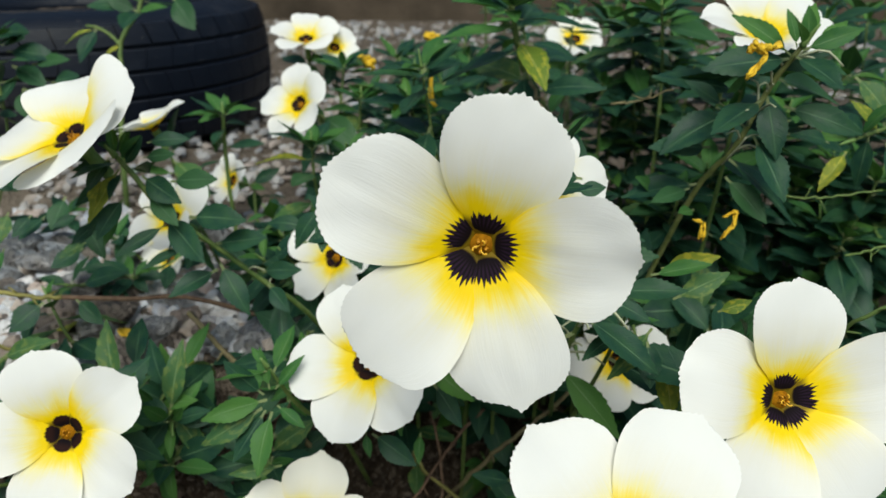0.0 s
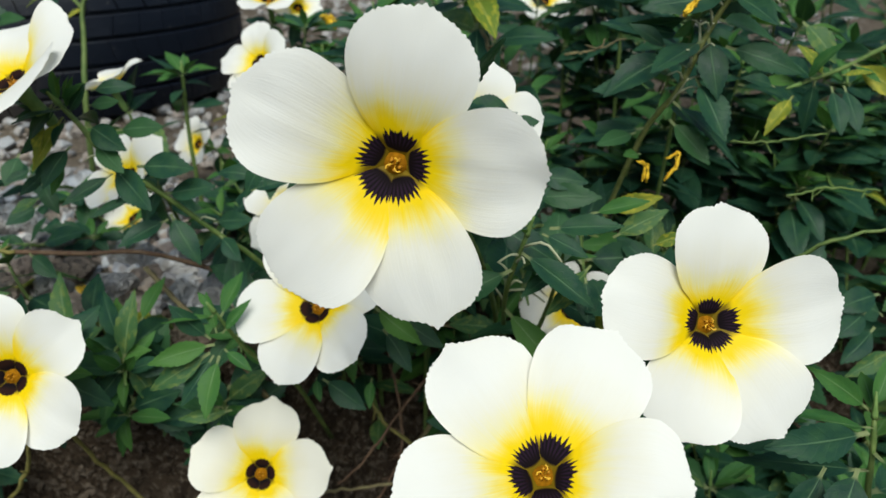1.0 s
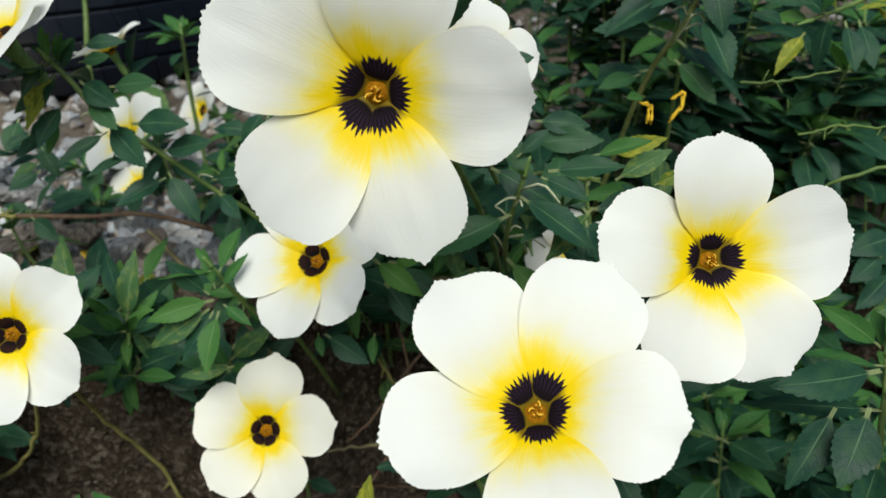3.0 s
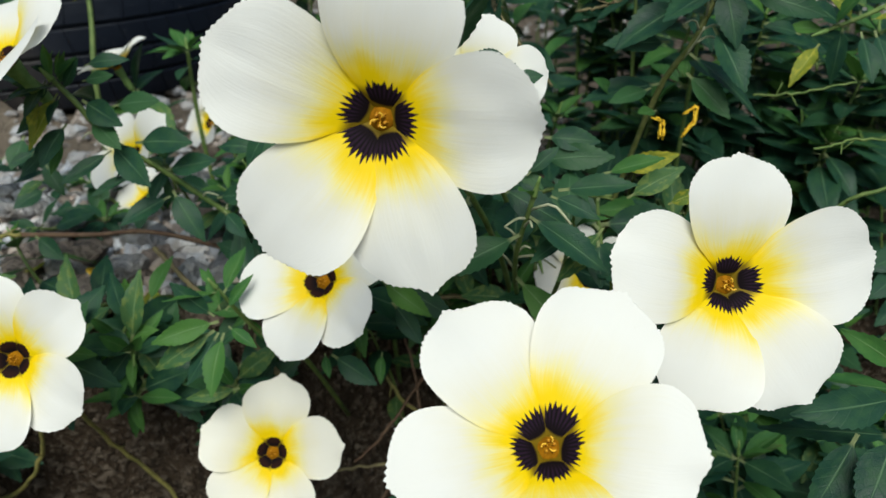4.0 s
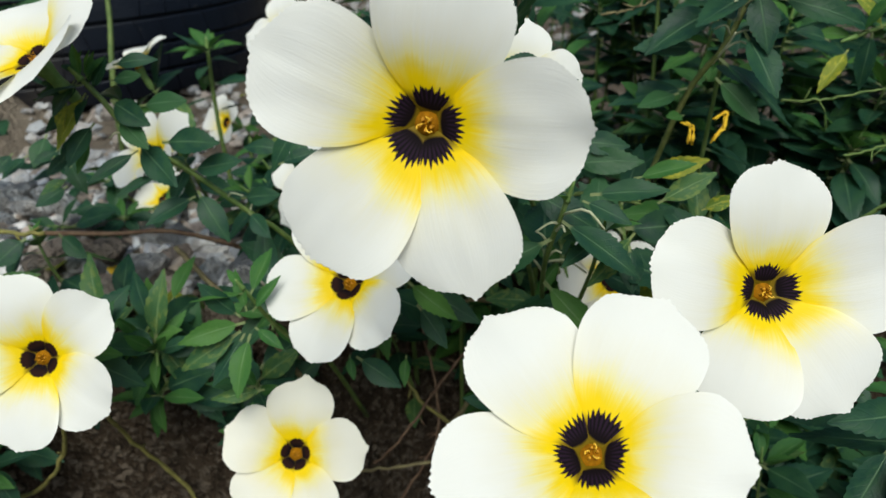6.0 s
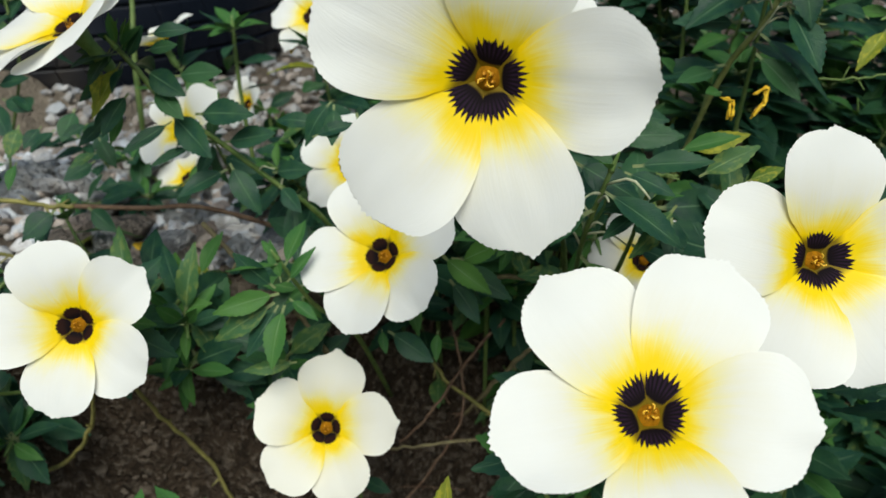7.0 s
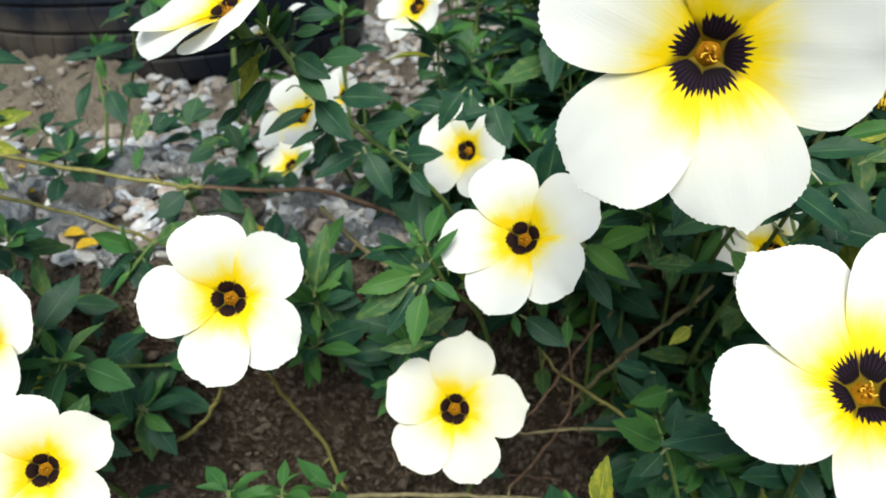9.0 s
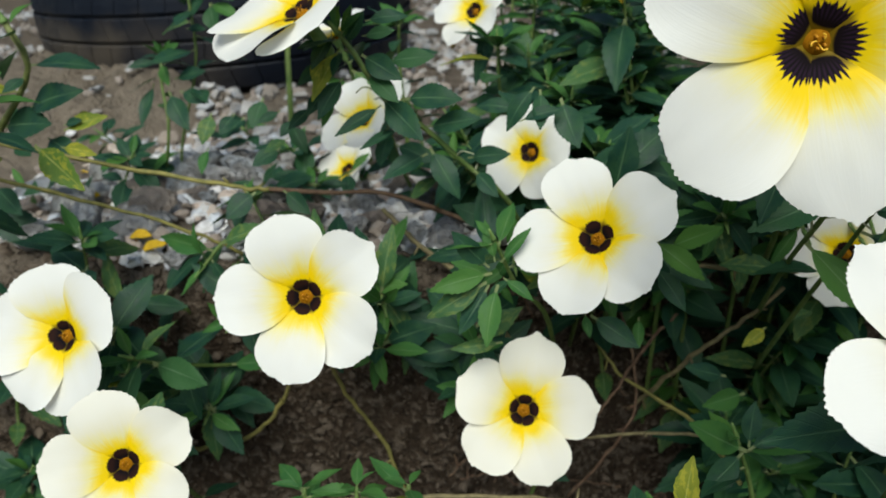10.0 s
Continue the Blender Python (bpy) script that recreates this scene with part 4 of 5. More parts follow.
for i in range(46):
    x, y = tw.uniform(-0.06, 0.13), tw.uniform(0.262, 0.325)
    z = ground_z(x, y)
    a = tw.uniform(0, 6.28)
    lift, reach = tw.uniform(0.006, 0.03), tw.uniform(0.02, 0.06)
    q = [(x, y, z - 0.002), (x + 0.4 * reach * math.cos(a), y - 0.01, z + lift), (x + reach * math.cos(a), y - 0.02 + tw.uniform(-0.01, 0.01), z + lift * tw.uniform(0.3, 2.2))]
    bare_stem(q, "dead reddish twig in the shade", (tw.uniform(0.0004, 0.0008), 0.0003), M_DEAD, 30 + i, 2)


# ---- single leaves with a place of their own on these shoots ----
one = random.Random(4)


def set_leaf(parent, root, tip, meshes, wide=1.0):
    a, b = Vector(root), Vector(tip)
    axis = (b - a).normalized()
    up = Vector((one.uniform(-0.35, 0.35), -0.75, 0.65 + one.uniform(-0.25, 0.25)))
    side = up.cross(axis).normalized()
    size = (b - a).length
    m = Matrix((axis, side, axis.cross(side))).transposed().to_4x4() @ Matrix.Diagonal((size, size * wide, size, 1))
    m.translation = a - parent.matrix_basis.translation
    part("leaf", one.choice(meshes), parent, m)


set_leaf(s_tall, (0.1115, 0.2564, 0.1340), (0.1114, 0.2420, 0.1176), LEAVES, 1.1)
set_leaf(s_tall, (0.1174, 0.2550, 0.1309), (0.1401, 0.2420, 0.1251), LEAVES, 0.95)
set_leaf(s_tall, (0.1030, 0.2634, 0.1268), (0.0758, 0.2531, 0.1193), LEAVES, 1.1)
set_leaf(s_tall, (0.0973, 0.2644, 0.1141), (0.0732, 0.2578, 0.1146), LEAVES, 1.0)
set_leaf(s_tall, (0.1079, 0.2537, 0.1206), (0.1167, 0.2383, 0.1019), LEAVES, 1.15)
set_leaf(s_tall, (0.1026, 0.2599, 0.1041), (0.1156, 0.2472, 0.0912), LEAVES, 1.0)
set_leaf(s_tall, (0.1029, 0.2708, 0.1279), (0.0881, 0.2745, 0.1361), LEAVES, 1.0)
set_leaf(s_tall, (0.0927, 0.2672, 0.0975), (0.0755, 0.2555, 0.0946), LEAVES, 1.0)
set_leaf(s_tall, (0.0823, 0.2725, 0.0942), (0.0707, 0.2686, 0.1006), YOUNG, 1.3)
set_leaf(s_tall, (0.0944, 0.2639, 0.0902), (0.0840, 0.2538, 0.0907), YOUNG, 1.0)
set_leaf(s_tall, (0.1160, 0.2511, 0.1476), (0.0849, 0.2465, 0.1449), LEAVES, 0.9)
set_leaf(s_tall, (0.1181, 0.2506, 0.1504), (0.1351, 0.2453, 0.1579), YOUNG, 1.0)
set_leaf(s_tall, (0.1190, 0.2495, 0.1478), (0.1312, 0.2429, 0.1441), LEAVES, 0.9)
set_leaf(s_tall, (0.1136, 0.2482, 0.1489), (0.0950, 0.2507, 0.1630), YOUNG, 0.8)
set_leaf(s_tall, (0.1155, 0.2493, 0.1515), (0.1123, 0.2510, 0.1637), YOUNG, 1.0)
set_leaf(s_tall, (0.1192, 0.2497, 0.1523), (0.1178, 0.2514, 0.1645), YOUNG, 1.2)
set_leaf(s_tall, (0.1227, 0.2502, 0.1495), (0.1340, 0.2548, 0.1605), YOUNG, 1.1)
set_leaf(s_broad, (0.0518, 0.2085, 0.0819), (0.0740, 0.2031, 0.0850), LEAVES, 1.0)
set_leaf(s_broad, (0.0670, 0.2192, 0.0827), (0.0849, 0.2149, 0.0883), YOUNG, 0.95)
set_leaf(s_broad, (0.0742, 0.2160, 0.0756), (0.0902, 0.2141, 0.0866), MOTTLED, 0.9)
set_leaf(s_broad, (0.0341, 0.2063, 0.0845), (0.0520, 0.1956, 0.0761), LEAVES, 1.0)
set_leaf(s_broad, (0.0495, 0.2078, 0.0804), (0.0629, 0.1993, 0.0768), LEAVES, 1.0)
set_leaf(s_broad, (0.0516, 0.2424, 0.0883), (0.0685, 0.2355, 0.0882), LEAVES, 1.2)
set_leaf(s_broad, (0.0498, 0.2391, 0.0812), (0.0736, 0.2341, 0.0852), LEAVES, 1.2)
set_leaf(s_broad, (0.0430, 0.2164, 0.0842), (0.0530, 0.2201, 0.0922), LEAVES, 1.1)
set_leaf(s_g, (0.0653, 0.2061, 0.0703), (0.0510, 0.1936, 0.0585), MOTTLED, 0.9)
set_leaf(s_g, (0.0629, 0.2016, 0.0681), (0.0631, 0.1914, 0.0575), LEAVES, 1.25)
set_leaf(s_g, (0.0588, 0.2081, 0.0673), (0.0449, 0.2036, 0.0724), LEAVES, 1.0)
set_leaf(s_g, (0.0700, 0.2078, 0.0593), (0.0726, 0.1943, 0.0453), YELLOWED, 1.1)
set_leaf(s_g, (0.0810, 0.1961, 0.0811), (0.0890, 0.1934, 0.0864), YELLOWED, 1.2)
set_leaf(s_fresh, (0.1327, 0.1552, 0.0431), (0.1019, 0.1465, 0.0429), LEAVES, 1.0)
set_leaf(s_fresh, (0.1347, 0.1604, 0.0467), (0.1177, 0.1603, 0.0611), YOUNG, 0.9)
set_leaf(s_fresh, (0.1304, 0.1523, 0.0334), (0.1183, 0.1372, 0.0198), LEAVES, 1.2)
set_leaf(s_fresh, (0.1238, 0.1562, 0.0306), (0.1082, 0.1424, 0.0160), LEAVES, 1.0)
set_leaf(s_fresh, (0.1354, 0.1603, 0.0467), (0.1433, 0.1667, 0.0602), YOUNG, 1.0)
set_leaf(s_fresh, (0.1184, 0.1675, 0.0327), (0.0968, 0.1619, 0.0354), LEAVES, 0.9)
set_leaf(s_pale, (-0.0617, 0.2192, 0.0348), (-0.0824, 0.2098, 0.0343), YOUNG, 1.1)
set_leaf(s_pale, (-0.0625, 0.2185, 0.0373), (-0.0755, 0.2182, 0.0506), LEAVES, 1.0)
set_leaf(s_pale, (-0.0575, 0.2161, 0.0346), (-0.0479, 0.2096, 0.0296), YOUNG, 1.2)
set_leaf(s_pale, (-0.0595, 0.2163, 0.0319), (-0.0648, 0.2016, 0.0167), YOUNG, 1.2)
set_leaf(s_pale, (-0.0586, 0.2197, 0.0389), (-0.0482, 0.2212, 0.0507), YOUNG, 0.9)
set_leaf(s_pale, (-0.0606, 0.2196, 0.0390), (-0.0635, 0.2241, 0.0529), YOUNG, 1.0)
set_leaf(s_pale, (-0.0637, 0.2191, 0.0314), (-0.0837, 0.2091, 0.0220), MOTTLED, 1.1)
set_leaf(s_pale, (-0.0583, 0.2175, 0.0082), (-0.0755, 0.2107, 0.0085), MOTTLED, 0.95)
set_leaf(s_pale, (-0.0629, 0.2202, 0.0298), (-0.0722, 0.2090, 0.0155), LEAVES, 1.1)
set_leaf(s_e, (-0.0267, 0.2300, 0.0129), (-0.0095, 0.2216, 0.0057), LEAVES, 1.1)
set_leaf(s_e, (-0.0288, 0.2288, 0.0145), (-0.0278, 0.2223, 0.0079), YOUNG, 1.2)
set_leaf(s_e, (-0.0026, 0.2541, 0.0289), (0.0221, 0.2560, 0.0347), LEAVES, 0.9)
set_leaf(s_e, (-0.0037, 0.2535, 0.0280), (0.0202, 0.2449, 0.0189), LEAVES, 1.1)
set_leaf(s_e, (-0.0036, 0.2559, 0.0293), (0.0242, 0.2547, 0.0278), LEAVES, 0.9)
set_leaf(s_arch, (-0.1059, 0.2640, 0.0869), (-0.0875, 0.2509, 0.0733), LEAVES, 1.1)
set_leaf(s_arch, (-0.1054, 0.2626, 0.0838), (-0.1215, 0.2515, 0.0746), LEAVES, 0.62)
set_leaf(s_arch, (-0.0993, 0.2666, 0.0739), (-0.1130, 0.2537, 0.0683), LEAVES, 0.62)
set_leaf(s_arch, (-0.0983, 0.2682, 0.0848), (-0.0742, 0.2622, 0.0868), LEAVES, 1.1)
set_leaf(s_arch, (-0.1115, 0.2627, 0.1028), (-0.0957, 0.2539, 0.0949), LEAVES, 1.2)
set_leaf(s_arch, (-0.1035, 0.2679, 0.0992), (-0.0842, 0.2653, 0.1010), LEAVES, 1.2)
set_leaf(s_arch, (-0.1209, 0.2595, 0.1109), (-0.1271, 0.2509, 0.0996), LEAVES, 1.2)
set_leaf(s_arch, (-0.1190, 0.2623, 0.0946), (-0.1279, 0.2505, 0.0838), LEAVES, 1.1)
set_leaf(s_arch, (-0.0896, 0.2685, 0.0629), (-0.1058, 0.2556, 0.0572), LEAVES, 1.0)
set_leaf(s_arch, (-0.0886, 0.2694, 0.0650), (-0.0773, 0.2559, 0.0503), LEAVES, 1.0)
set_leaf(s_arch, (-0.0746, 0.2768, 0.0584), (-0.0569, 0.2716, 0.0621), LEAVES, 1.0)
set_leaf(s_arch, (-0.0900, 0.2698, 0.0733), (-0.0678, 0.2645, 0.0766), LEAVES, 1.0)
set_leaf(s_arch, (-0.1102, 0.2678, 0.1141), (-0.0950, 0.2659, 0.1174), LEAVES, 1.0)
set_leaf(s_arch, (-0.1114, 0.2655, 0.1090), (-0.0980, 0.2630, 0.1112), LEAVES, 1.0)
set_leaf(s_arch, (-0.1255, 0.2604, 0.1053), (-0.1273, 0.2512, 0.0929), YELLOWED, 1.1)
set_leaf(s_arch, (-0.1185, 0.2595, 0.1109), (-0.1204, 0.2633, 0.1231), YOUNG, 1.0)
set_leaf(s_arch, (-0.1175, 0.2595, 0.1109), (-0.1095, 0.2612, 0.1184), YOUNG, 1.0)
set_leaf(s_arch, (-0.0719, 0.2745, 0.0536), (-0.0612, 0.2645, 0.0466), LEAVES, 1.1)
set_leaf(s_f, (-0.0457, 0.2668, 0.0878), (-0.0450, 0.2557, 0.0751), LEAVES, 1.2)
set_leaf(s_f, (-0.0531, 0.2586, 0.0780), (-0.0378, 0.2578, 0.0839), LEAVES, 0.9)
set_leaf(s_f, (-0.0380, 0.2693, 0.0839), (-0.0325, 0.2568, 0.0674), LEAVES, 1.2)
set_leaf(s_f, (-0.0477, 0.2733, 0.0874), (-0.0604, 0.2661, 0.0751), LEAVES, 1.1)
set_leaf(s_f, (-0.0545, 0.2752, 0.0782), (-0.0699, 0.2756, 0.0827), LEAVES, 1.1)
set_leaf(s_low, (0.0263, 0.2040, -0.0250), (0.0026, 0.2006, -0.0120), YOUNG, 1.2)
set_leaf(s_low, (0.0269, 0.2043, -0.0245), (0.0407, 0.2069, -0.0148), LEAVES, 1.2)
set_leaf(s_low, (0.0249, 0.2037, -0.0253), (0.0110, 0.1916, -0.0330), LEAVES, 1.1)
set_leaf(s_low, (0.0298, 0.2050, -0.0237), (0.0467, 0.2024, -0.0257), LEAVES, 1.1)
set_leaf(s_low, (0.0269, 0.2047, -0.0236), (0.0287, 0.2117, -0.0092), LEAVES, 1.1)
set_leaf(s_weed, (-0.2413, 0.5357, 0.1303), (-0.2512, 0.5201, 0.1088), LEAVES, 1.20)
set_leaf(s_weed, (-0.2144, 0.5399, 0.1403), (-0.1915, 0.5354, 0.1449), YOUNG, 1.20)
set_leaf(s_weed, (-0.2136, 0.5402, 0.1410), (-0.2344, 0.5375, 0.1503), LEAVES, 1.20)
set_leaf(s_weed, (-0.2206, 0.5414, 0.1440), (-0.2461, 0.5348, 0.1440), LEAVES, 1.20)
set_leaf(s_weed, (-0.2115, 0.5421, 0.1457), (-0.2206, 0.5426, 0.1624), YOUNG, 1.20)
set_leaf(s_weed, (-0.1898, 0.5444, 0.1509), (-0.1710, 0.5296, 0.1310), LEAVES, 1.30)
set_leaf(s_weed, (-0.2421, 0.5354, 0.1296), (-0.2619, 0.5261, 0.1233), YELLOWED, 0.60)
set_leaf(s_weed, (-0.2248, 0.5311, 0.1192), (-0.2328, 0.5223, 0.1140), YELLOWED, 0.80)
set_leaf(s_left, (-0.2474, 0.4285, 0.1372), (-0.2276, 0.4225, 0.1383), LEAVES, 1.30)
set_leaf(s_left, (-0.2443, 0.4245, 0.1275), (-0.2158, 0.4181, 0.1275), LEAVES, 1.10)
set_leaf(s_left, (-0.2302, 0.4217, 0.1206), (-0.2049, 0.4167, 0.1242), LEAVES, 1.10)
set_leaf(s_left, (-0.2412, 0.4214, 0.1202), (-0.2175, 0.4117, 0.1122), LEAVES, 1.30)
set_leaf(s_left, (-0.2350, 0.4165, 0.1084), (-0.2293, 0.4039, 0.0936), LEAVES, 1.40)
set_leaf(s_left, (-0.2192, 0.4177, 0.1112), (-0.2003, 0.4135, 0.1164), LEAVES, 1.20)
set_leaf(s_left, (-0.2475, 0.4257, 0.1305), (-0.2298, 0.4213, 0.1354), LEAVES, 1.20)
set_leaf(s_left, (-0.2381, 0.4196, 0.1158), (-0.2442, 0.4069, 0.1010), LEAVES, 1.10)
set_leaf(s_left, (-0.2350, 0.4165, 0.1084), (-0.2161, 0.4075, 0.1021), YOUNG, 1.10)
set_leaf(s_left, (-0.2494, 0.4111, 0.0954), (-0.2349, 0.4051, 0.0966), LEAVES, 1.00)
set_leaf(s_arch, (-0.1212, 0.2624, 0.1098), (-0.1285, 0.2544, 0.1030), LEAVES, 1.10)
set_leaf(s_arch, (-0.1202, 0.2620, 0.1088), (-0.1334, 0.2557, 0.1064), LEAVES, 1.00)
set_leaf(s_arch, (-0.1222, 0.2628, 0.1107), (-0.1183, 0.2631, 0.1203), YOUNG, 1.00)
set_leaf(s_arch, (-0.1178, 0.2617, 0.1078), (-0.1133, 0.2633, 0.1201), YOUNG, 1.00)
set_leaf(s_arch, (-0.1172, 0.2612, 0.1069), (-0.1083, 0.2622, 0.1173), LEAVES, 1.10)
set_leaf(s_arch, (-0.1187, 0.2608, 0.1060), (-0.1277, 0.2482, 0.0900), YELLOWED, 0.85)
set_leaf(s_arch, (-0.1179, 0.2604, 0.1051), (-0.1206, 0.2519, 0.0970), LEAVES, 1.10)
set_leaf(s_arch, (-0.1233, 0.2619, 0.1089), (-0.1324, 0.2579, 0.1109), LEAVES, 1.20)
set_leaf(s_arch, (-0.1202, 0.2638, 0.1125), (-0.1253, 0.2607, 0.1160), LEAVES, 1.20)
set_leaf(s_edge, (0.1586, 0.2836, 0.1077), (0.1454, 0.2720, 0.0967), YELLOWED, 0.85)
set_leaf(s_edge, (0.1648, 0.2996, 0.1343), (0.1767, 0.2873, 0.1219), MOTTLED, 1.2)
set_leaf(s_edge, (0.1788, 0.2884, 0.1148), (0.1890, 0.2834, 0.1184), YELLOWED, 0.7)
set_leaf(s_edge, (0.1720, 0.2816, 0.1118), (0.1722, 0.2678, 0.0959), LEAVES, 1.1)
set_leaf(s_edge, (0.1782, 0.2837, 0.1117), (0.1802, 0.2698, 0.0956), LEAVES, 1.0)
set_leaf(s_edge, (0.1662, 0.2848, 0.1139), (0.1525, 0.2825, 0.1230), LEAVES, 1.1)
set_leaf(s_edge, (0.1845, 0.2924, 0.1188), (0.1913, 0.2825, 0.1117), YOUNG, 1.0)
set_leaf(s_edge, (0.1706, 0.2852, 0.1148), (0.1612, 0.2850, 0.1287), YELLOWED, 0.8)
set_leaf(s_edge, (0.1499, 0.2817, 0.1116), (0.1365, 0.2780, 0.1178), LEAVES, 1.0)
set_leaf(s_small, (-0.2675, 0.4093, 0.0800), (-0.2520, 0.4075, 0.0871), YOUNG, 1.1)
set_leaf(s_small, (-0.2688, 0.4082, 0.0780), (-0.2841, 0.3986, 0.0752), LEAVES, 1.0)
set_leaf(s_small, (-0.2674, 0.4076, 0.0765), (-0.2588, 0.3964, 0.0651), YOUNG, 1.2)
set_leaf(s_small, (-0.2712, 0.4024, 0.0662), (-0.2734, 0.3851, 0.0442), LEAVES, 1.0)
set_leaf(s_small, (-0.2624, 0.4010, 0.0615), (-0.2482, 0.3859, 0.0405), LEAVES, 1.0)
set_leaf(s_small, (-0.2558, 0.4016, 0.0613), (-0.2362, 0.3943, 0.0557), LEAVES, 1.1)
set_leaf(s_small, (-0.2592, 0.4044, 0.0679), (-0.2377, 0.4023, 0.0730), LEAVES, 1.0)
set_leaf(s_small, (-0.2675, 0.4097, 0.0809), (-0.2682, 0.4072, 0.0899), YOUNG, 1.0)
set_leaf(s_small, (-0.2659, 0.4100, 0.0812), (-0.2595, 0.4077, 0.0891), YOUNG, 1.0)
set_leaf(s_twig, (-0.2348, 0.2582, 0.0766), (-0.2176, 0.2598, 0.0835), YELLOWED, 1.0)
set_leaf(s_twig, (-0.2358, 0.2552, 0.0706), (-0.2205, 0.2530, 0.0696), YELLOWED, 1.0)
set_leaf(s_twig, (-0.2348, 0.2591, 0.0786), (-0.2251, 0.2579, 0.0811), LEAVES, 1.2)
set_leaf(s_mott, (-0.1883, 0.3294, 0.0632), (-0.1959, 0.3183, 0.0553), LEAVES, 1.5)
set_leaf(s_mott, (-0.1705, 0.3246, 0.0491), (-0.1814, 0.3138, 0.0428), LEAVES, 1.4)
set_leaf(s_mott, (-0.1794, 0.3343, 0.0716), (-0.1816, 0.3216, 0.0592), LEAVES, 1.3)
set_leaf(s_mott, (-0.2046, 0.3289, 0.0657), (-0.2061, 0.3168, 0.0544), MOTTLED, 1.3)
set_leaf(s_mott, (-0.1638, 0.3310, 0.0613), (-0.1682, 0.3213, 0.0557), LEAVES, 1.3)
set_leaf(s_mott, (-0.2058, 0.3215, 0.0502), (-0.2080, 0.3104, 0.0411), YOUNG, 1.3)
set_leaf(s_twig, (-0.1669, 0.2778, 0.0434), (-0.1791, 0.2691, 0.0351), LEAVES, 1.5)
set_leaf(s_twig, (-0.1572, 0.2850, 0.0415), (-0.1437, 0.2791, 0.0333), LEAVES, 1.2)

set_leaf(s_broad, (0.0393, 0.2040, 0.1196), (0.0250, 0.2010, 0.1227), LEAVES, 1.30)
set_leaf(s_broad, (0.0376, 0.2030, 0.1161), (0.0454, 0.2010, 0.1181), LEAVES, 1.40)
set_leaf(s_sprig, (-0.0057, 0.1520, -0.0068), (-0.0046, 0.1520, 0.0114), YELLOWED, 1.0)
set_leaf(s_sprig, (-0.0172, 0.1550, -0.0119), (-0.0194, 0.1550, 0.0013), LEAVES, 1.3)
set_leaf(s_sprig, (-0.0129, 0.1580, -0.0147), (-0.0143, 0.1580, -0.0042), YOUNG, 1.2)


def side_stalks(top, line, count, seed, reach=0.013, start=0.25):
    """Pale leafless stalks that stand off a stem."""
    rng = random.Random(seed + 70)
    base = top.matrix_basis.translation
    pts = [p - base for p in curve_points(line, 30)]
    for i in range(count):
        k = int((start + (1 - start) * (i + rng.random()) / count) * 28)
        a, b = pts[k], pts[k + 1]
        out = Vector((rng.uniform(-1, 1), rng.uniform(-0.7, 0.1), rng.uniform(-0.1, 0.8))).normalized()
        r = reach * rng.uniform(0.6, 1.25)
        q = [a, a + out * r * 0.5 + (b - a).normalized() * r * 0.2, a + out * r + Vector((0, 0, rng.uniform(-0.25, 0.1) * r))]
        part("stalk", tube_mesh("stalk", curve_points(q, 6), (0.0005, 0.0003), M_PALE, 5, 0.1, rng), top, None, "pale thin leaf stalk")


side_stalks(s_tall, [(0.0951, 0.274, 0.0898), (0.104, 0.259, 0.115), (0.1115, 0.256, 0.137), (0.1165, 0.248, 0.152)], 14, 1)
side_stalks(s_arch, [(-0.059, 0.2815, 0.0387), (-0.0724, 0.276, 0.053), (-0.090, 0.2695, 0.0727), (-0.1052, 0.2628, 0.0881), (-0.1128, 0.2607, 0.1023)], 8, 2, 0.008)
side_stalks(s_broad, [(0.042, 0.240, 0.030), (0.039, 0.208, 0.061), (0.043, 0.196, 0.085)], 8, 3, 0.012)

set_leaf(s_tall, (0.0770, 0.2400, 0.0760), (0.0931, 0.2320, 0.0847), YELLOWED, 1.00)

set_leaf(s_e, (-0.0064, 0.2320, 0.0425), (0.0097, 0.2220, 0.0312), YOUNG, 1.25)
set_leaf(s_e, (-0.0008, 0.2360, 0.0374), (0.0167, 0.2280, 0.0488), YOUNG, 1.10)
set_leaf(s_e, (-0.0087, 0.2350, 0.0097), (-0.0101, 0.2250, 0.0031), YOUNG, 1.20)
set_leaf(s_e, (-0.0040, 0.2400, 0.0285), (0.0079, 0.2300, 0.0165), LEAVES, 1.20)
set_leaf(s_g, (0.0400, 0.2450, 0.0010), (0.0314, 0.2370, -0.0031), YELLOWED, 1.20)
set_leaf(s_g, (0.0343, 0.2400, -0.0260), (0.0143, 0.2250, -0.0222), YOUNG, 1.10)
set_leaf(s_g, (0.0294, 0.2500, -0.0250), (0.0121, 0.2430, -0.0180), LEAVES, 1.10)

set_leaf(s_arch, (-0.1261, 0.2680, 0.0998), (-0.1353, 0.2580, 0.0925), LEAVES, 1.00)
set_leaf(s_arch, (-0.1288, 0.2700, 0.0898), (-0.1343, 0.2620, 0.0797), LEAVES, 1.20)
set_leaf(s_arch, (-0.1367, 0.2750, 0.0809), (-0.1451, 0.2680, 0.0730), LEAVES, 1.10)
set_leaf(s_arch, (-0.1250, 0.2680, 0.0869), (-0.1287, 0.2600, 0.0759), YOUNG, 1.00)
set_leaf(s_mott, (-0.1644, 0.3150, 0.0697), (-0.1736, 0.3080, 0.0651), LEAVES, 1.20)
set_leaf(s_mott, (-0.1587, 0.3100, 0.0645), (-0.1504, 0.3000, 0.0551), LEAVES, 1.20)
set_leaf(s_mott, (-0.1610, 0.3100, 0.0579), (-0.1690, 0.3000, 0.0552), MOTTLED, 1.10)
set_leaf(s_mott, (-0.1889, 0.3200, 0.0673), (-0.1945, 0.3100, 0.0601), LEAVES, 1.20)
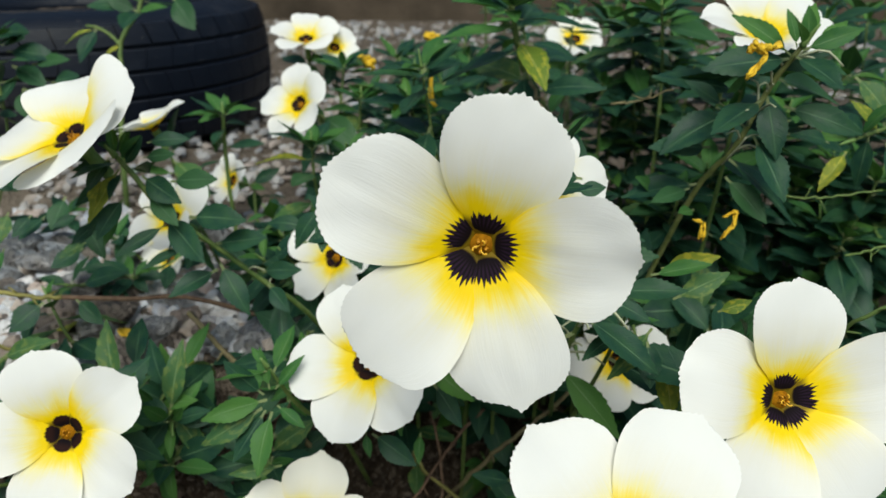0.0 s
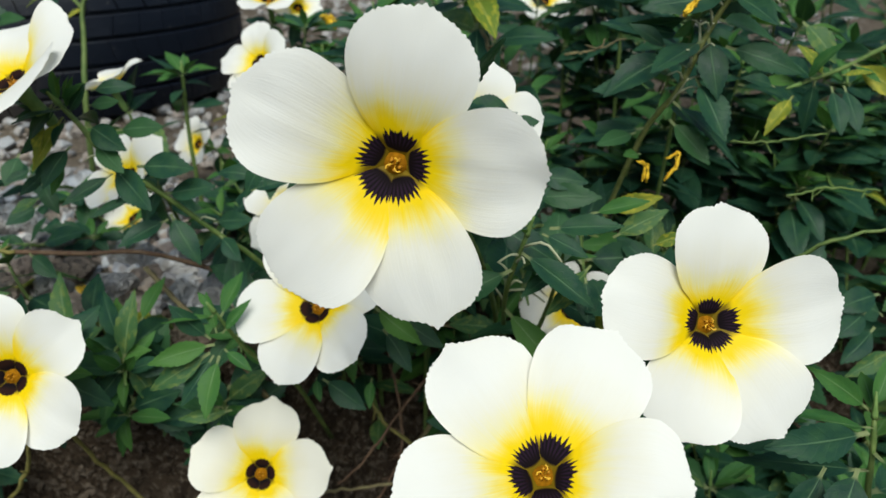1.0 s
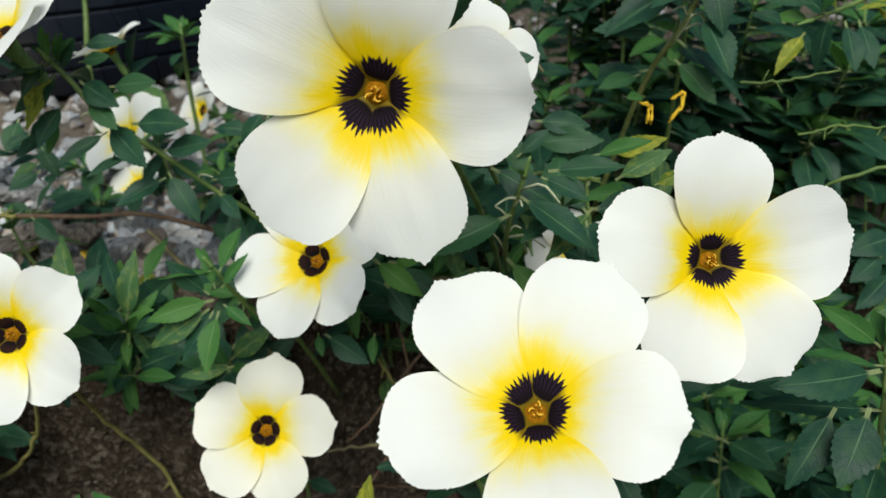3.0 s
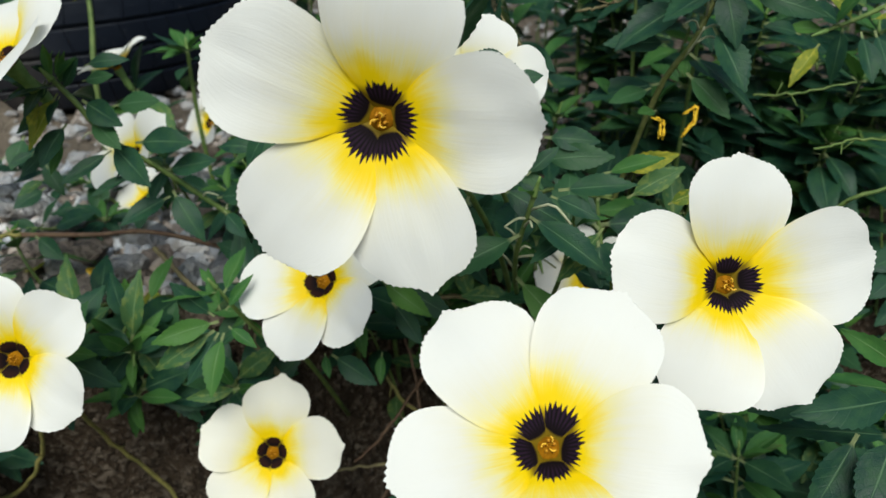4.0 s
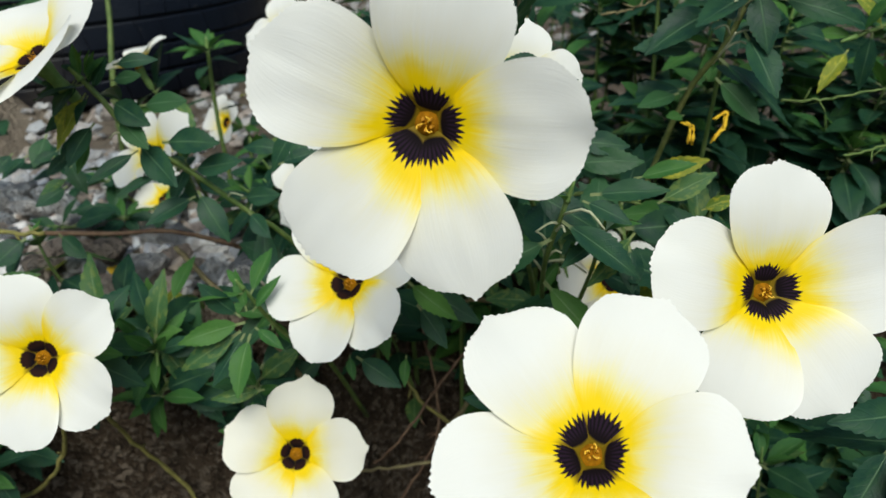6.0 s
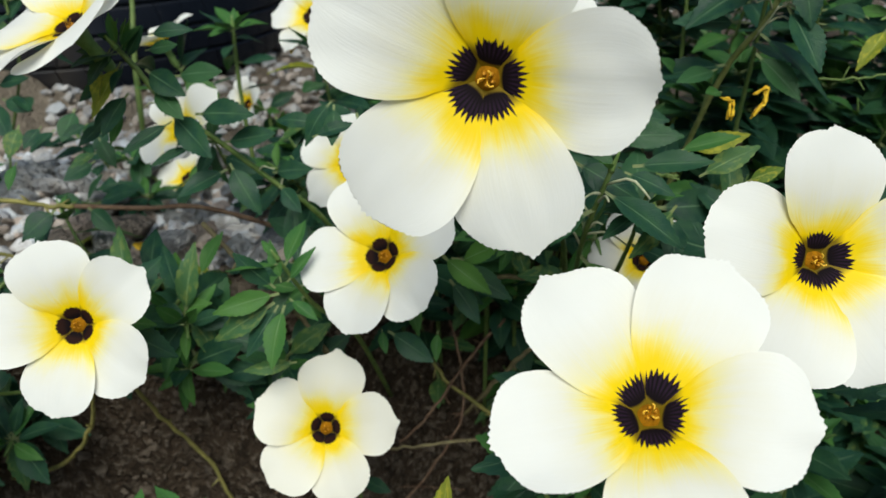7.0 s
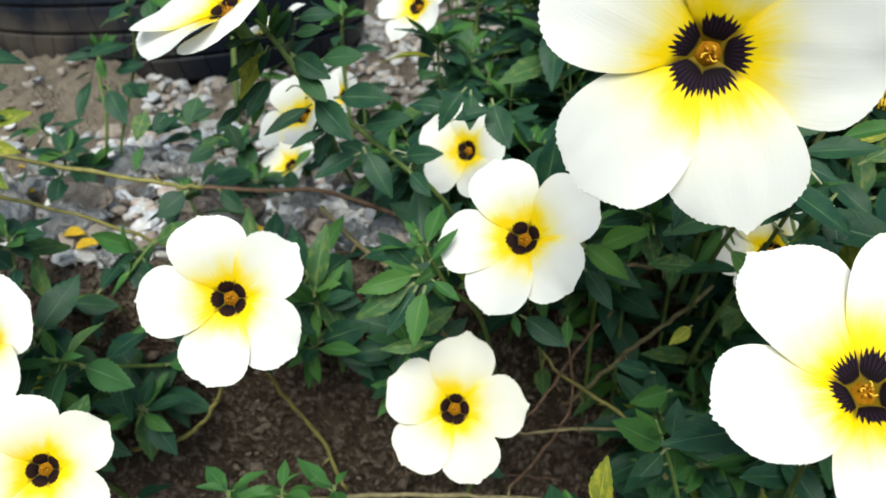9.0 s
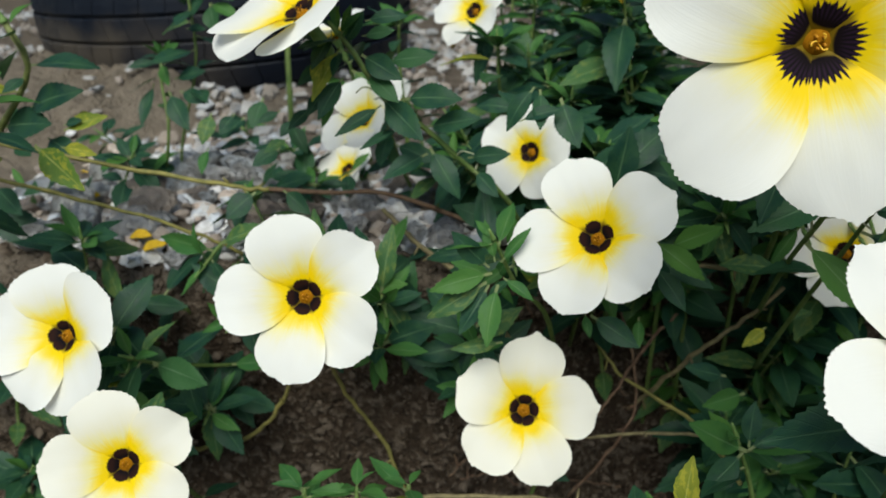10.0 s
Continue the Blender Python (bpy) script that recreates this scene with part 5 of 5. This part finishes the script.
set_leaf(s_twig, (-0.2467, 0.2550, 0.0715), (-0.2231, 0.2430, 0.0594), YELLOWED, 1.10)
s_rim = shoot([(-0.345, 0.330, -0.002), (-0.3203, 0.3000, 0.0383), (-0.2842, 0.2850, 0.0702), (-0.2591, 0.2800, 0.0968), (-0.2623, 0.2780, 0.1166)], "dark leafy shoot with a stout olive stem", 9, 0.024, 0.2, 72, (0.0016, 0.0013), stem=M_OLIVE, mottled=0.1)
set_leaf(s_rim, (-0.2824, 0.2850, 0.0715), (-0.2525, 0.2750, 0.0770), LEAVES, 1.20)
set_leaf(s_rim, (-0.2611, 0.2800, 0.0945), (-0.2661, 0.2700, 0.0890), LEAVES, 1.20)
set_leaf(s_rim, (-0.2679, 0.2850, 0.0789), (-0.2398, 0.2750, 0.0904), LEAVES, 1.10)
set_leaf(s_rim, (-0.2622, 0.2850, 0.0661), (-0.2461, 0.2750, 0.0626), LEAVES, 1.30)
set_leaf(s_rim, (-0.2790, 0.2850, 0.0650), (-0.2637, 0.2750, 0.0614), LEAVES, 1.30)
set_leaf(s_rim, (-0.3082, 0.3000, 0.0383), (-0.2882, 0.2900, 0.0276), LEAVES, 1.30)
set_leaf(s_rim, (-0.3151, 0.3000, 0.0265), (-0.2852, 0.2900, 0.0129), LEAVES, 1.20)
set_leaf(s_rim, (-0.2514, 0.2900, 0.0723), (-0.2373, 0.2850, 0.0760), YELLOWED, 1.30)

set_leaf(s_fresh, (0.1843, 0.2450, 0.0317), (0.1692, 0.2350, 0.0253), LEAVES, 1.10)
set_leaf(s_fresh, (0.1927, 0.2500, 0.0216), (0.1767, 0.2400, 0.0099), LEAVES, 1.10)
set_leaf(s_fresh, (0.1910, 0.2500, 0.0364), (0.1707, 0.2400, 0.0381), LEAVES, 1.10)
set_leaf(s_fresh, (0.1983, 0.2450, 0.0141), (0.1790, 0.2350, 0.0078), MOTTLED, 1.10)
set_leaf(s_fresh, (0.1853, 0.2550, 0.0366), (0.1690, 0.2450, 0.0273), LEAVES, 1.10)
set_leaf(s_fresh, (0.2017, 0.2600, 0.0213), (0.1804, 0.2500, 0.0367), LEAVES, 1.10)

# ---- wilted blooms and fallen petals ----
def wilted(pts, label, seed, R=0.0028, head=0.0):
    rng = random.Random(seed + 50)
    line = curve_points(pts, 12)
    base = line[0]
    top = thing("wilted_flower", base, label, "wilted flower", "wilted flowers")
    n = len(line)
    for k in range(4):
        off = Vector([rng.uniform(-1, 1) for _ in range(3)]) * R * 1.3
        q = [p - base + (off + Vector([rng.uniform(-1, 1) for _ in range(3)]) * R * 0.5) * min(1.0, i / 4) for i, p in enumerate(line)]
        me = tube_mesh("shrivelled_petal", q, (R * 0.35, R * rng.uniform(0.5, 0.8)), M_WILT, 6, 0.35, rng)
        for v in me.vertices:       # flattened and crumpled
            w = noise.noise_vector(v.co * (0.9 / R) + Vector((k, seed, 0)))
            v.co += w * R * 0.55
        part("shrivelled_petal", me, top)
    for k in range(6 if head else 0):       # crumpled petals spread over what it lies on
        d = Vector((rng.uniform(-1, 1), rng.uniform(-0.25, 0.1), rng.uniform(-0.35, 0.35))) * head
        q = [d * (i / 9) + Vector([rng.uniform(-1, 1) for _ in range(3)]) * R * 0.9 for i in range(-3, 7)]
        part("shrivelled_petal", tube_mesh("shrivelled_petal", q, (R * 0.9, R * 0.6), M_WILT, 6, 0.5, rng), top)
    return top


wilted([(0.0985, 0.2460, 0.0933), (0.1023, 0.2450, 0.0953), (0.1016, 0.2440, 0.0911), (0.0981, 0.2430, 0.0866)], "shrivelled yellow spent flower hanging among leaves", 1, 0.0008)
wilted([(0.0878, 0.2460, 0.0926), (0.0910, 0.2450, 0.0914), (0.0909, 0.2440, 0.0859)], "small shrivelled yellow spent flower", 2, 0.0006)
wilted([(0.0985, 0.237, 0.1525), (0.1005, 0.237, 0.150), (0.098, 0.2365, 0.146), (0.0955, 0.236, 0.143)], "crumpled yellow spent flower on a leaf", 3, 0.0010, 0.009)
wilted([(-0.006, 0.393, 0.122), (-0.007, 0.393, 0.112), (-0.005, 0.392, 0.104)], "shrivelled yellow spent flower hanging down", 4, 0.0009)
wilted([(-0.080, 0.425, 0.092), (-0.088, 0.424, 0.088), (-0.095, 0.423, 0.080)], "shrivelled yellow spent flower", 5, 0.0011)
wilted([(-0.052, 0.47, 0.120), (-0.048, 0.47, 0.119), (-0.046, 0.47, 0.117)], "small yellow spent flower", 6, 0.0026)
wilted([(-0.012, 0.50, 0.130), (-0.007, 0.50, 0.131), (-0.003, 0.50, 0.129)], "small yellow spent flower", 7, 0.0026)


def fallen_petal(at, turn, label, seed, size=0.011):
    rng = random.Random(seed)
    verts = []
    for i in range(7):
        for j in range(6):
            u, v = i / 6, 2 * j / 5 - 1
            verts.append((size * (u - 0.5), size * 0.35 * v * math.sin(math.pi * (0.12 + 0.8 * u)), size * (0.10 * math.sin(4 * u) + 0.10 * v * v + 0.04 * rng.uniform(-1, 1))))
    ob = new("fallen_petal", mesh_from("fallen_petal", verts, grid_faces(7, 6), M_WILT))
    m = ob.modifiers.new("thick", "SOLIDIFY")
    m.thickness = 0.0006
    ob.matrix_basis = pose(*at, 12, -8, turn)
    return tagged(ob, label, "fallen petal", "fallen petals")


for k, (x, y) in enumerate(((-0.242, 0.306), (-0.232, 0.300), (-0.30, 0.36), (-0.155, 0.318), (-0.34, 0.42))):
    fallen_petal((x, y, ground_z(x, y) + 0.007), 40 * k, "withered yellow petal fallen on the gravel", k)


# ---- tyre planter ----
def lathe(name, prof, mat, seg=96, closed=True, start=0.0, end=2 * math.pi):
    verts = []
    full = abs(end - start - 2 * math.pi) < 1e-6
    n = seg if full else seg + 1
    for i in range(n):
        a = start + (end - start) * i / seg
        verts += [(r * math.cos(a), r * math.sin(a), z) for r, z in prof]
    m = len(prof)
    faces = []
    for i in range(seg):
        k = (i + 1) % n
        for j in range(m if closed else m - 1):
            l = (j + 1) % m
            faces.append((i * m + j, k * m + j, k * m + l, i * m + l))
    if not full and closed:
        faces += [tuple(range(m))[::-1], tuple(range((n - 1) * m, n * m))]
    return verts, faces


def build_tyre():
    R, H = 0.188, 0.125
    top = new("tyre")
    top.matrix_basis = pose(-0.368, 0.775, 0.012, 1.0, -1.0, 20)
    tagged(top, "old worn black car tyre lying flat as a planter", "tyre")

    def crown(z):
        """Radius of the tread at the height z."""
        return R - 0.0105 * abs(2 * z / H - 1) ** 2.4

    b = R - 0.014
    prof = [(b - 0.004, 0.006), (b - 0.022, 0.0), (b - 0.052, 0.006), (b - 0.066, 0.016), (b - 0.060, 0.020), (b - 0.026, 0.012), (b - 0.010, 0.022), (b - 0.008, H / 2),
            (b - 0.010, H - 0.022), (b - 0.026, H - 0.012), (b - 0.060, H - 0.020), (b - 0.066, H - 0.016), (b - 0.052, H - 0.006), (b - 0.022, H), (b - 0.004, H - 0.006), (b + 0.003, H - 0.012)]
    prof += [(crown(H * q) - 0.0035, H * q) for q in (0.87, 0.75, 0.6, 0.45, 0.3, 0.13)] + [(b + 0.003, 0.012)]
    v, f = lathe("carcass", prof, M_RUBBER)
    part("carcass", mesh_from("carcass", v, f, M_RUBBER), top)
    # worn ribs parted by narrow grooves and cut by shallow slanting slits
    for k, (z0, z1, n, gap) in enumerate(((0.012, 0.034, 52, 0.055), (0.0362, 0.059, 56, 0.040), (0.0612, 0.083, 56, 0.030), (0.0852, 0.105, 52, 0.030), (0.1072, 0.127, 48, 0.070))):
        verts, faces = [], []
        z0, z1 = z0 * H / 0.138, z1 * H / 0.138
        zm = (z0 + z1) / 2
        for i in range(n):
            a0, a1 = 2 * math.pi * i / n, 2 * math.pi * (i + 1 - gap) / n
            p = [(crown(z0) - 0.007, z0), (crown(z0) - 0.0010, z0 + 0.0003), (crown(z0), z0 + 0.0014), (crown(zm), zm), (crown(z1), z1 - 0.0014), (crown(z1) - 0.0010, z1 - 0.0003), (crown(z1) - 0.007, z1)]
            vv, fc = lathe("block", p, M_RUBBER, 4, True, a0, a1)
            sl = 0.10 if k % 2 else -0.14
            vv = [(x * math.cos(q) - y * math.sin(q), x * math.sin(q) + y * math.cos(q), z) for x, y, z in vv for q in ((z - zm) * sl / 0.1,)]
            o = len(verts)
            verts += vv
            faces += [tuple(j + o for j in face) for face in fc]
        part("tread_rib", mesh_from("tread_rib", verts, faces, M_RUBBER, smooth=False), top)
    for z in (0.0005, H - 0.001):
        v, f = lathe("ring", [(b - 0.037, z), (b - 0.039, z + 0.0012), (b - 0.041, z)], M_RUBBER)
        part("sidewall_ring", mesh_from("sidewall_ring", v, f, M_RUBBER), top)
    # soil that fills it
    verts = [(0, 0, H - 0.022)]
    for i in range(1, 12):
        for j in range(48):
            a, r = 2 * math.pi * j / 48, 0.125 * i / 11
            verts.append((r * math.cos(a), r * math.sin(a), H - 0.018 + 0.006 * noise.noise((r * 60 * math.cos(a), r * 60 * math.sin(a), 4)) - 0.01 * (i == 11)))
    faces = [(0, 1 + j, 1 + (j + 1) % 48) for j in range(48)]
    faces += [(1 + i * 48 + j, 1 + (i + 1) * 48 + j, 1 + (i + 1) * 48 + (j + 1) % 48, 1 + i * 48 + (j + 1) % 48) for i in range(10) for j in range(48)]
    fillsoil = tagged(new("planter_soil", mesh_from("planter_soil", verts, faces, M_SOIL)), "brown stony soil filling the tyre", "soil")
    fillsoil.matrix_basis = top.matrix_basis.copy()


build_tyre()

# ---- gravel ----
gr = random.Random(21)


def stone_mesh(rng, level):
    bm = bmesh.new()
    bmesh.ops.create_icosphere(bm, subdivisions=level, radius=1.0)
    sx, sy, sz = rng.uniform(0.8, 1.35), rng.uniform(0.7, 1.0), rng.uniform(0.45, 0.75)
    planes = [Vector([rng.gauss(0, 1) for _ in range(3)]).normalized() for _ in range(9)]
    for v in bm.verts:
        p = v.co * (1 + 0.14 * noise.noise(v.co * 1.7 + planes[0] * 9) + 0.05 * noise.noise(v.co * 5 + planes[1] * 9))
        for k, q in enumerate(planes):
            d, cut = p.dot(q), 0.46 + 0.03 * k
            if d > cut:
                p -= q * (d - cut) * 0.97
        v.co = (p.x * sx, p.y * sy, p.z * sz)
    bmesh.ops.recalc_face_normals(bm, faces=bm.faces)
    me = bpy.data.meshes.new("stone")
    bm.to_mesh(me)
    bm.free()
    me.polygons.foreach_set("use_smooth", [rng.random() < 0.3] * len(me.polygons))
    me.materials.append(M_STONE)
    return me


STONES = [stone_mesh(gr, 2) for _ in range(12)]
CHIPS = [stone_mesh(gr, 1) for _ in range(9)]
bed = tagged(new("gravel_bed"), "bed of mixed grey, white and brown stones", "gravel", kind="structure")
bed.empty_display_size = 0.01


def stone_spot(xr, yr, big):
    x, y = gr.uniform(*xr), gr.uniform(*yr)
    if y < bank_edge(x) + 0.004:
        return None
    if math.hypot(x + 0.46, y - 0.50) < 0.15 and gr.random() < 0.85:
        return None
    r = gr.uniform(0.0030, 0.0070) if gr.random() < 0.55 else gr.uniform(0.0070, big)
    return x, y, r


made = 0
while made < 300:
    got = stone_spot((-0.36, -0.06), (0.29, 0.45), 0.0190)
    if got:
        x, y, r = got
        part("stone", STONES[made % 12], bed, pose(x, y, ground_z(x, y) + r * 0.40, gr.uniform(-25, 25), gr.uniform(-25, 25), gr.uniform(0, 360)) @ Matrix.Diagonal((r, r, r, 1)))
        made += 1
verts, faces = [], []
shapes = [([v.co.copy() for v in me.vertices], [tuple(p.vertices) for p in me.polygons]) for me in CHIPS]


def joined_stone(x, y, z, r):
    sv, sf = gr.choice(shapes)
    m = pose(x, y, z, gr.uniform(-25, 25), gr.uniform(-25, 25), gr.uniform(0, 360))
    o = len(verts)
    verts.extend(m @ (v * r) for v in sv)
    faces.extend(tuple(i + o for i in f) for f in sf)


for name, mat, label, heaps in (
        ("gravel", M_STONES, "loose pale grey and white stones on the soil", (((-0.40, -0.02), (0.29, 0.5), 2600, 0.0125), ((-0.75, -0.36), (0.28, 0.5), 700, 0.012))),
        ("rubble", M_RUBBLE, "fine grey brown rubble around the tyre", (((-0.85, 0.10), (0.45, 1.0), 3600, 0.010), ((-0.02, 0.12), (0.34, 0.7), 130, 0.010), ((-1.2, 0.9), (0.95, 2.1), 2600, 0.013)))):
    verts, faces = [], []
    for xr, yr, count, big in heaps:
        for k in range(count):
            got = stone_spot(xr, yr, big)
            if not got or math.hypot(got[0] + 0.375, got[1] - 0.775) < 0.17:
                continue
            x, y, r = got
            joined_stone(x, y, ground_z(x, y) + r * 0.28, r * (0.75 if yr[1] < 0.51 else 1.0))
    tagged(new(name, mesh_from(name, verts, faces, mat, smooth=False)), label, "gravel", kind="stuff")

# ---- crumbs and clods that stick out of the bank ----
verts, faces = [], []
for k in range(4200):
    x = gr.uniform(-0.42, 0.16)
    y = bank_edge(x) - gr.uniform(-0.006, 0.085)
    joined_stone(x, y, ground_z(x, y) + 0.0003, gr.uniform(0.0010, 0.0038) if gr.random() < 0.82 else gr.uniform(0.0038, 0.0056))
tagged(new("soil_clods", mesh_from("soil_clods", verts, faces, M_CLOD, smooth=False)), "loose crumbs and clods of dry earth", "soil", kind="stuff")
